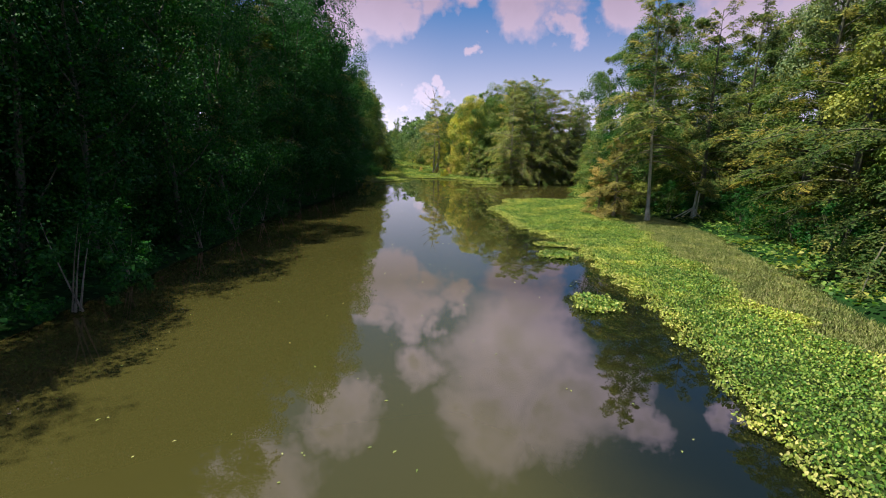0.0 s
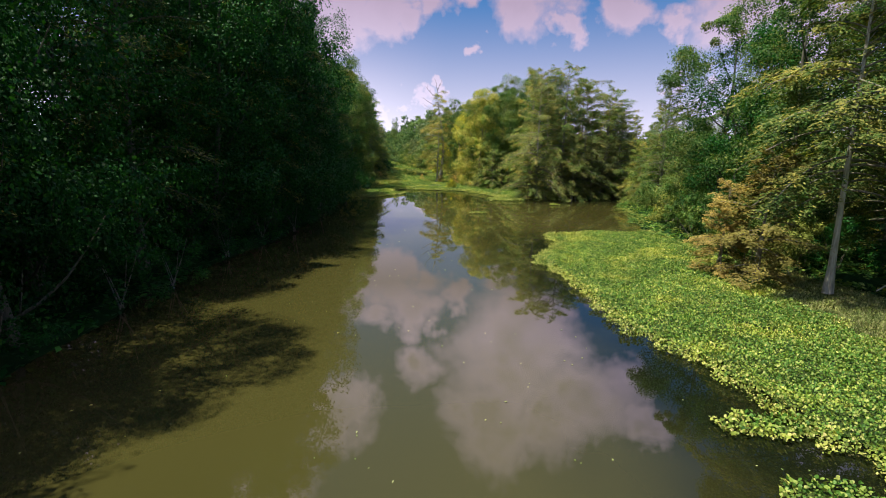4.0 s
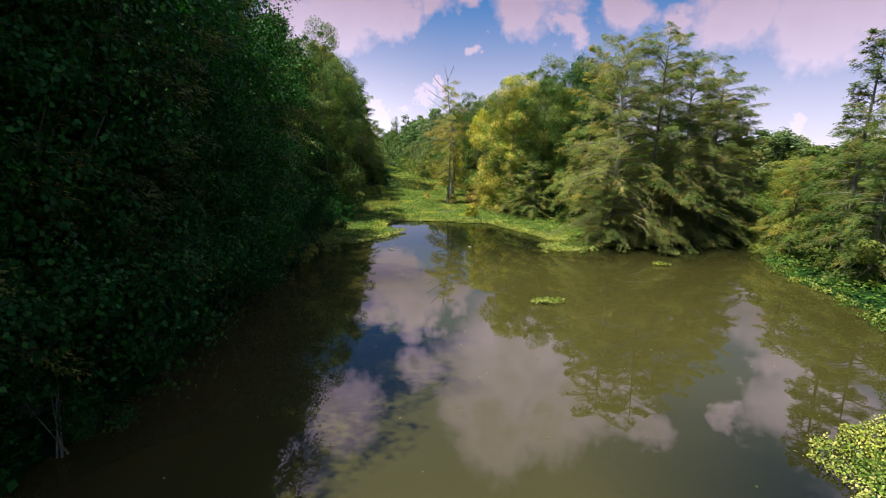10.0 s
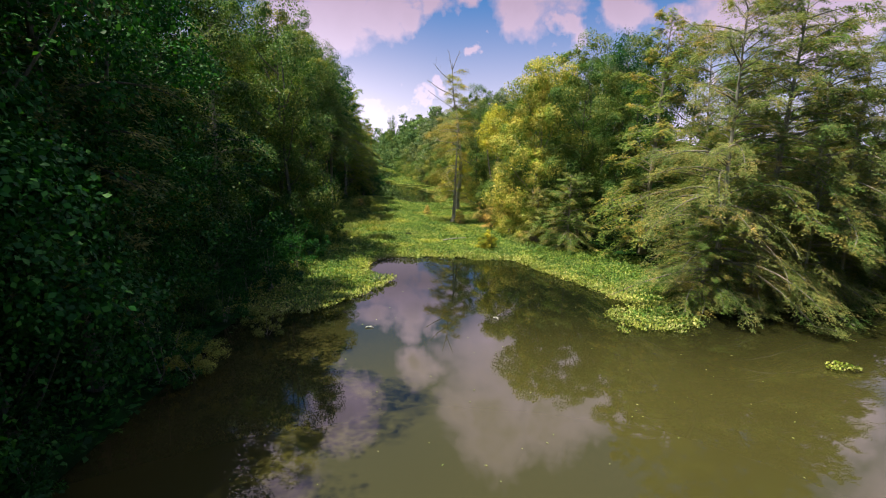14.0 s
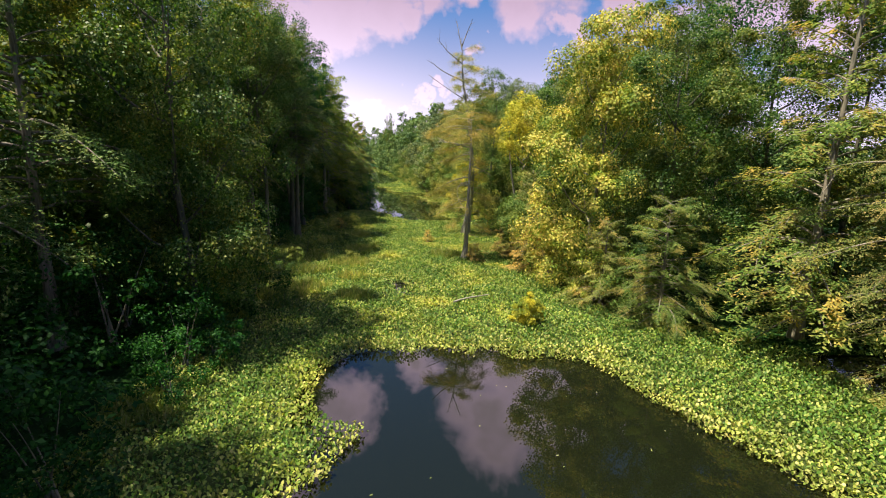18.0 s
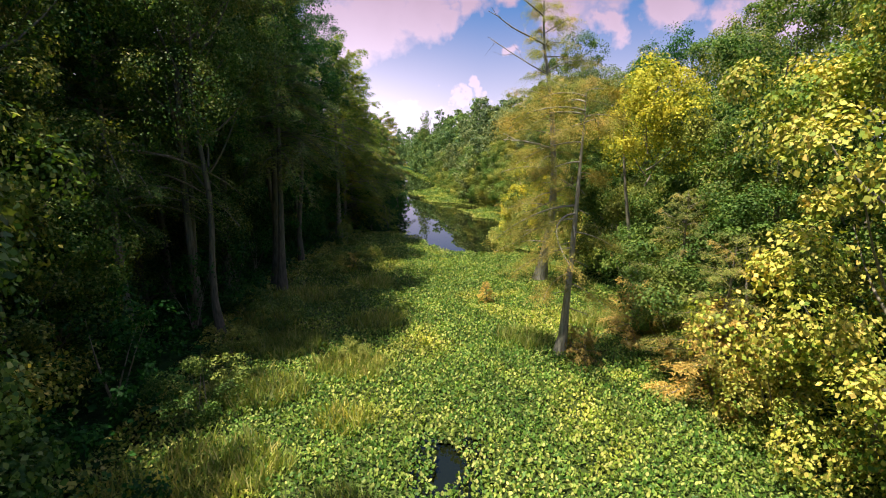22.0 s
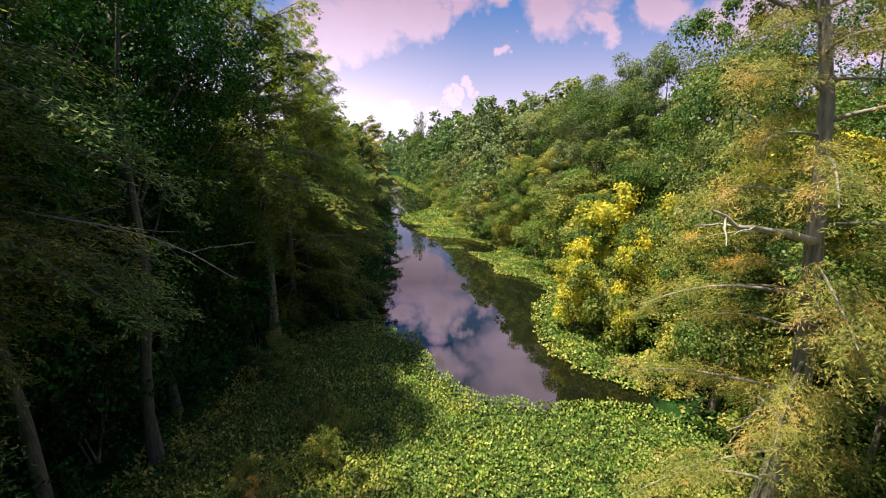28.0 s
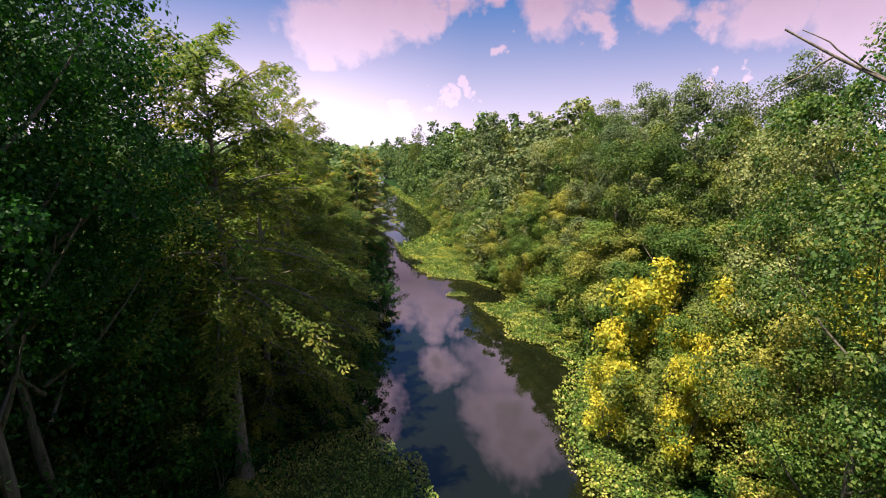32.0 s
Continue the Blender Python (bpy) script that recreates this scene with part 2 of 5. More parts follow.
M_GOLD = leaf_material("golden_yellow_leaves", [(0, (0.31, 0.34, 0.035)), (0.5, (0.53, 0.51, 0.06)), (1, (0.68, 0.58, 0.08))], through=0.30, rough=0.6, vary=0.15,
                       other=[(0, (0.12, 0.22, 0.03)), (1, (0.36, 0.42, 0.06))], other_scale=1.1, other_from=0.56)
M_SAGE = leaf_material("sage_green_leaves", [(0, (0.06, 0.115, 0.05)), (0.6, (0.17, 0.235, 0.105)), (1, (0.33, 0.38, 0.21))], through=0.2, rough=0.6, other=[(0, (0.10, 0.15, 0.03)), (1, (0.32, 0.31, 0.09))], other_scale=0.22, other_from=0.62)
M_FAR = leaf_material("far_leaves", [(0, (0.04, 0.10, 0.04)), (0.6, (0.115, 0.205, 0.07)), (1, (0.21, 0.29, 0.12))], through=0.2, patch=0.05, rough=0.7)
M_HYA = leaf_material("water_hyacinth_leaves", [(0, (0.035, 0.105, 0.015)), (0.45, (0.115, 0.225, 0.04)), (0.8, (0.25, 0.335, 0.07)), (1, (0.42, 0.44, 0.15))], through=0.20, vary=0.05, patch=0.35, rough=0.5,
                      other=[(0, (0.13, 0.23, 0.02)), (0.5, (0.34, 0.40, 0.06)), (1, (0.58, 0.52, 0.18))], other_scale=0.3, other_from=0.6)
M_RIM = leaf_material("pale_hyacinth_leaves", [(0, (0.11, 0.17, 0.03)), (0.45, (0.28, 0.35, 0.07)), (0.8, (0.45, 0.46, 0.14)), (1, (0.58, 0.52, 0.24))], through=0.20, vary=0.05, patch=0.35, rough=0.5)
M_GRASS = leaf_material("pale_dry_grass", [(0, (0.12, 0.18, 0.05)), (0.6, (0.25, 0.30, 0.12)), (1, (0.40, 0.40, 0.24))], through=0.2, patch=0.6, rough=0.7)
M_REED = leaf_material("green_grass", [(0, (0.14, 0.24, 0.04)), (0.6, (0.32, 0.38, 0.10)), (1, (0.52, 0.46, 0.2))], through=0.3, rough=0.6)
M_BARK = bark_material("grey_brown_bark", (0.10, 0.085, 0.065), (0.32, 0.29, 0.24))
# darker copy of M_BARK, shade put into the colour, for trunks under crowns
M_BARK_SHADE = bark_material("shaded_bark", (0.05, 0.05, 0.035), (0.16, 0.15, 0.115))
M_GREY = bark_material("grey_bark", (0.15, 0.14, 0.12), (0.42, 0.39, 0.34))
M_PALE = bark_material("weathered_grey_wood", (0.30, 0.27, 0.23), (0.62, 0.58, 0.52))


def make_water():
    """Murky olive in the open river, clear and dark among the plant beds."""
    m, n, l, p = material("river_water")
    xyz = n.new("ShaderNodeSeparateXYZ")
    l.new(n.new("ShaderNodeNewGeometry").outputs["Position"], xyz.inputs[0])
    swirl = noise_at(n, l, 0.16, 3.0)

    def step(source, a, b):
        r = n.new("ShaderNodeMapRange")
        r.interpolation_type = "SMOOTHSTEP"
        r.inputs["From Min"].default_value, r.inputs["From Max"].default_value = a, b
        add = n.new("ShaderNodeMath")
        add.operation = "MULTIPLY_ADD"
        l.new(swirl, add.inputs[0])
        add.inputs[1].default_value = 6.0
        l.new(source, add.inputs[2])
        l.new(add.outputs[0], r.inputs["Value"])
        return r.outputs["Result"]

    side = n.new("ShaderNodeMath")
    side.operation = "MULTIPLY"
    l.new(step(xyz.outputs[0], 3.5, 8.0), side.inputs[0])
    l.new(step(xyz.outputs[1], 57.0, 48.0), side.inputs[1])
    clear = n.new("ShaderNodeMath")
    clear.operation = "MAXIMUM"
    l.new(side.outputs[0], clear.inputs[0])
    l.new(step(xyz.outputs[1], 68.0, 79.0), clear.inputs[1])
    murk = ramp(n, l, noise_at(n, l, 0.05, 3.0), [(0.35, (0.039, 0.0365, 0.010)), (0.65, (0.052, 0.047, 0.014))])
    l.new(mixed(n, l, clear.outputs[0], murk, (0.006, 0.008, 0.0035)), p.inputs["Base Color"])
    p.inputs["Roughness"].default_value, p.inputs["IOR"].default_value = 0.006, 1.5
    b = n.new("ShaderNodeBump")
    b.inputs["Strength"].default_value, b.inputs["Distance"].default_value = 0.02, 0.02
    l.new(noise_at(n, l, 1.1, 2.0), b.inputs["Height"])
    l.new(b.outputs[0], p.inputs["Normal"])
    return m


def make_soil():
    m, n, l, p = material("shaded_leaf_litter")
    # very dark greens: the woods' shade is mixed into the ground colour
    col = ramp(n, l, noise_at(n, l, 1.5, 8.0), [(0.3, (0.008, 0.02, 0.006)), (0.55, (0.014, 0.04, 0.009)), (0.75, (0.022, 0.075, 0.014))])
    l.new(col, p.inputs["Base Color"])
    p.inputs["Roughness"].default_value = 0.95
    p.inputs["Specular IOR Level"].default_value = 0.05
    b = n.new("ShaderNodeBump")
    b.inputs["Strength"].default_value, b.inputs["Distance"].default_value = 0.8, 0.1
    l.new(noise_at(n, l, 5.0, 8.0), b.inputs["Height"])
    l.new(b.outputs[0], p.inputs["Normal"])
    return m


M_WATER, M_SOIL = make_water(), make_soil()
M_ROOT = leaf_material("matted_roots", [(0, (0.03, 0.05, 0.012)), (1, (0.06, 0.09, 0.02))], through=0.0, patch=1.2, rough=0.8)


# ---- mesh helpers ----
def mesh_object(name, verts, quads, mat, parent=None, smooth=False):
    """One mesh object from an array of corners and an array of four-cornered faces."""
    me = bpy.data.meshes.new(name)
    verts, quads = np.asarray(verts, np.float32), np.asarray(quads, np.int32)
    me.vertices.add(len(verts))
    me.vertices.foreach_set("co", verts.ravel())
    me.loops.add(quads.size)
    me.loops.foreach_set("vertex_index", quads.ravel())
    me.polygons.add(len(quads))
    me.polygons.foreach_set("loop_start", np.arange(0, quads.size, 4, dtype=np.int32))
    if smooth:
        me.polygons.foreach_set("use_smooth", np.ones(len(quads), bool))
    me.update(calc_edges=True)
    me.validate()
    me.materials.append(mat)
    ob = new(name, me)
    ob.parent = parent
    return ob


class Soup:
    """Gathers corners and faces."""

    def __init__(self):
        self.v, self.q, self.n = [], [], 0

    def add(self, v, q):
        self.v.append(np.asarray(v, float))
        self.q.append(np.asarray(q, int) + self.n)
        self.n += len(v)

    def tube(self, path, radii, sides=6):
        path = np.asarray(path, float)
        d = np.gradient(path, axis=0)
        d /= np.linalg.norm(d, axis=1)[:, None] + 1e-9
        ref = np.where(np.abs(d[:, 2:3]) > 0.9, np.array([[1.0, 0, 0]]), np.array([[0, 0, 1.0]]))
        a = np.cross(d, ref)
        a /= np.linalg.norm(a, axis=1)[:, None] + 1e-9
        b = np.cross(d, a)
        th = np.arange(sides) * 2 * np.pi / sides
        ring = path[:, None] + np.asarray(radii)[:, None, None] * (np.cos(th)[None, :, None] * a[:, None] + np.sin(th)[None, :, None] * b[:, None])
        k, j = np.meshgrid(np.arange(len(path) - 1), np.arange(sides), indexing="ij")
        j2 = (j + 1) % sides
        q = np.stack([k * sides + j, k * sides + j2, (k + 1) * sides + j2, (k + 1) * sides + j], -1).reshape(-1, 4)
        self.add(ring.reshape(-1, 3), q)

    def leaves(self, base, along, side, length, width):
        """Lozenge leaves: base points, unit directions, unit sideways, lengths, widths."""
        n = len(base)
        length, width = np.broadcast_to(length, n)[:, None], np.broadcast_to(width, n)[:, None]
        up = np.cross(along, side) * length * 0.12
        v = np.stack([base, base + along * length * 0.5 + side * width * 0.5 + up, base + along * length, base + along * length * 0.5 - side * width * 0.5 + up], 1)
        self.add(v.reshape(-1, 3), np.arange(4 * n).reshape(n, 4))

    def object(self, name, mat, parent=None, smooth=False):
        return mesh_object(name, np.concatenate(self.v), np.concatenate(self.q), mat, parent, smooth)


def unit(v):
    return v / (np.linalg.norm(v, axis=-1, keepdims=True) + 1e-9)


def random_leaves(soup, rng, points, outward, length, width, up=0.35, wild=0.5):
    """Leaves that face outwards and up, with some disorder."""
    n = len(points)
    face = unit(unit(outward) * 0.9 + rng.normal(size=(n, 3)) * wild + np.array([0, 0, up]))
    along = rng.normal(size=(n, 3)) + outward * 0.4 + np.array([0, 0, -0.5])
    along = unit(along - face * np.sum(along * face, 1, keepdims=True))
    side = unit(np.cross(face, along))
    k = rng.uniform(0.6, 1.3, n)
    soup.leaves(points, along, side, length * k, width * k)


# ---- plants ----
def cypress_parts(root, rng, h, spread, needles, dead_top=0.0, first=0.13, thin=1.0, long=0.3, bark=M_BARK, limbs_per_m=2.9, droop=1.0, full=0.5, fat=0.32, lean=None, given=None, girth=1.0, dense=1.0, limb_bark=None, ragged_crown=0.0, wispy=False, lift=0.95):
    """A bald cypress: flared straight trunk, spreading limbs, flat feathery boughs in layers with drooping tips."""
    leaf, twigs_wood = Soup(), Soup()
    z = np.linspace(0, h, 14)
    bend = rng.normal(size=2) * 0.018 * h
    r0 = (0.011 * h + 0.04) * girth
    path = np.stack([bend[0] * (z / h) ** 2, bend[1] * (z / h) ** 2, z], 1)
    if lean:
        path = np.stack([np.interp(z, lean[0], lean[1]), 0.06 * np.sin(z), z], 1)
    trunk = Soup()
    trunk.tube(path, r0 * np.maximum(1 - z / h, 0.04) ** 0.8 + r0 * 0.8 * np.exp(-z / 0.9), 9)
    trunk.object("trunk", bark, root, True)
    limbs = len(given) if given else int(h * limbs_per_m)
    made = 0
    for i in range(limbs):
        u = first + (0.985 - first) * ((i + rng.uniform(0, 1.0)) / limbs)
        az = i * 2.4 + rng.uniform(-1.3, 1.3)
        v = (u - first) / (1 - first)
        ln = spread * (0.62 + 0.38 * math.sin(math.pi * min(1, v * 1.6 + 0.1))) * (1 - v) ** full * rng.uniform(0.45, 1.15) + 0.4
        s = np.linspace(0, 1, 8)
        c = np.array([np.interp(u * h, z, path[:, 0]), np.interp(u * h, z, path[:, 1]), u * h])
        rise = 0.02 + lift * v ** 1.1 + rng.uniform(-0.2, 0.35)
        sag = 0.28 + 0.3 * (1 - v) * droop
        if given:
            zg, az, ln, rise, sag = given[i]
            az, u = radians(az), zg / h
            c = np.array([np.interp(zg, z, path[:, 0]), np.interp(zg, z, path[:, 1]), zg])
        turn = az + 0.4 * rng.normal() * s
        p = c + np.stack([np.cos(turn) * ln * s, np.sin(turn) * ln * s, ln * (rise * s - sag * s ** 2)], 1)
        p[:, 2] = np.maximum(p[:, 2], 0.25)
        radii = 0.015 * ln ** 0.9 * (1 - 0.85 * s) + 0.006
        if ln > 0.55 * spread and made < 9:
            limb = Soup()
            limb.tube(p, radii, 5)
            limb.object("limb", limb_bark or bark, root, True)
            made += 1
        else:
            twigs_wood.tube(p, radii, 4)
        if u > 1 - dead_top:
            continue
        if rng.random() < ragged_crown:
            continue
        if wispy:
            # loose sprays that hang about the limb
            for k in range(int((9 + ln * 8.5) * thin)):
                a = rng.uniform(0.2, 1.0) ** 0.75
                b = np.array([np.interp(a, s, p[:, j]) for j in range(3)]) + rng.normal(size=3) * np.array([0.25, 0.25, 0.2]) * (0.35 + 0.15 * ln)
                ta = az + rng.normal() * 1.1
                tl = rng.uniform(0.4, 1.0) * (1.25 - 0.55 * a)
                m = int(rng.integers(9, 14) * dense)
                w = np.linspace(0.05, 1, m)
                hang = droop * rng.uniform(0.2, 0.9)
                tp = b + np.stack([np.cos(ta) * tl * w, np.sin(ta) * tl * w, tl * (0.15 * w - hang * w ** 2)], 1) + rng.normal(size=(m, 3)) * 0.045
                tp[:, 2] = np.maximum(tp[:, 2], 0.15)
                fa = ta + np.where(np.arange(m) % 2, 0.8, -0.8) + rng.normal(size=m) * 0.5
                al = unit(np.stack([np.cos(fa), np.sin(fa), -droop * rng.uniform(0.0, 1.0, m)], 1))
                sd = unit(np.cross(al, unit(np.array([0.5 * math.cos(az), 0.5 * math.sin(az), 0.9]) + rng.normal(size=(m, 3)) * 0.4)))
                leaf.leaves(tp, al, sd, long * rng.uniform(0.6, 1.25, m), fat * long)
            continue
        # side twigs in a flat fan along the limb
        k = 2 * (3 + int(ln * 4.2 * thin))
        a = np.sort(rng.uniform(0.12, 1.0, k) ** 0.8)
        b = np.stack([np.interp(a, s, p[:, j]) for j in range(3)], 1) + rng.normal(size=(k, 3)) * np.array([0.08, 0.08, 0.10]) * (0.6 + 0.2 * ln)
        ta = np.interp(a, s, turn) + np.where(np.arange(k) % 2, 1.0, -1.0) * (1.15 - 0.75 * a) * rng.uniform(0.55, 1.25, k)
        tl = (0.30 + 0.21 * ln) * (1.15 - 0.65 * a) * rng.uniform(0.5, 1.2, k)
        hang = droop * rng.uniform(0.15, 0.8, k)
        m = max(5, int(7 * dense))
        w = np.linspace(0.06, 1, m)[None, :] ** 0.9
        tp = b[:, None] + np.stack([np.cos(ta)[:, None] * tl[:, None] * w, np.sin(ta)[:, None] * tl[:, None] * w, tl[:, None] * (0.12 * w - hang[:, None] * w ** 2)], -1)
        tp = tp.reshape(-1, 3) + rng.normal(size=(k * m, 3)) * 0.035
        tp[:, 2] = np.maximum(tp[:, 2], 0.15)
        n = k * m
        fa = np.repeat(ta, m) + np.where(np.arange(n) % 2, 0.75, -0.75) + rng.normal(size=n) * 0.35
        al = unit(np.stack([np.cos(fa), np.sin(fa), -droop * rng.uniform(-0.05, 0.75, n)], 1))
        sd = unit(np.cross(al, np.array([0.25 * math.cos(az), 0.25 * math.sin(az), 1.0]) + rng.normal(size=(n, 3)) * 0.26))
        leaf.leaves(tp, al, sd, long * rng.uniform(0.6, 1.3, n), fat * long)
    tagged(twigs_wood.object("branchwood", limb_bark or bark, root, True), kind="stuff")
    leaf.object("crown", needles, root)


def broadleaf_parts(root, rng, h, radius, low, leaves, mat, length=0.3, width=0.2, lobes=12, stems=1, bark=M_BARK, limbs=True, pad=60):
    """A broad-leaved tree or bush: trunk, forking limbs, an uneven crown of leaf clumps."""
    leaf = Soup()
    r0 = 0.0095 * h + 0.03
    z = np.linspace(0, h * 0.85, 10)
    for k in range(stems):
        o = rng.normal(size=2) * (0.12 if stems > 1 else 0)
        lean = rng.normal(size=2) * (0.04 if stems == 1 else 0.3)
        path = np.stack([o[0] + lean[0] * z + 0.15 * np.sin(z * 0.7), o[1] + lean[1] * z, z - 0.05], 1)
        wood = Soup()
        wood.tube(path, (r0 * (1 - z / h) + 0.35 * r0 * np.exp(-z / 0.5)) / stems ** 0.5, 7)
        wood.object("trunk" if stems == 1 else "stem", bark, root, True)
    per = max(1, leaves // lobes)
    for i in range(lobes):
        u = (i + 0.5) / lobes
        zc = low * h + (0.93 - low) * h * u
        wide = radius * max(0.4, math.sqrt(max(0.0, 1 - ((u - 0.45) / 0.64) ** 2)))
        az = i * 2.4 + rng.uniform(-0.6, 0.6)
        off = wide * rng.uniform(0.35, 0.85) * (1 if i < lobes - 1 else 0.2)
        c = np.array([math.cos(az) * off, math.sin(az) * off, zc])
        r = np.array([wide * 0.5, wide * 0.5, max(0.115 * h, 0.34 * wide)]) * rng.uniform(0.65, 1.2)
        s = np.linspace(0, 1, 5)
        b = np.array([0, 0, max(0.1, zc - 0.35 * off - 0.1 * h)])
        if limbs and stems == 1:
            wood = Soup()
            wood.tube(b + (c - b) * s[:, None] + np.stack([0 * s, 0 * s, -0.15 * off * np.sin(np.pi * s)], 1), 0.3 * r0 * (1 - 0.8 * s) + 0.005, 5)
            wood.object("limb", bark, root, True)
        size = (0.84 if stems == 1 else 0.42) * max(1.0, (radius / 4.4) if stems == 1 else 1.0)
        clumps = max(4, per // pad)
        d = unit(rng.normal(size=(clumps, 3)) + np.array([0, 0, 0.25]))
        cc = c + d * r * rng.uniform(0.35, 1.1, (clumps, 1)) ** 0.7
        cc[:, 2] = np.maximum(cc[:, 2], 0.05 * h if stems == 1 else 0.12)
        pick = rng.integers(0, clumps, per)
        e = unit(rng.normal(size=(per, 3)) + d[pick] * 0.6 + np.array([0, 0, 0.3]))
        scale = rng.uniform(0.4, 1.4, clumps)[pick][:, None] * size
        pts = cc[pick] + e * np.array([1.0, 1.0, 0.85]) * scale * rng.uniform(0.55, 1.12, (per, 1))
        pts[:, 2] = np.maximum(pts[:, 2], 0.1)
        random_leaves(leaf, rng, pts, e, length, width)
    leaf.object("crown", mat, root)


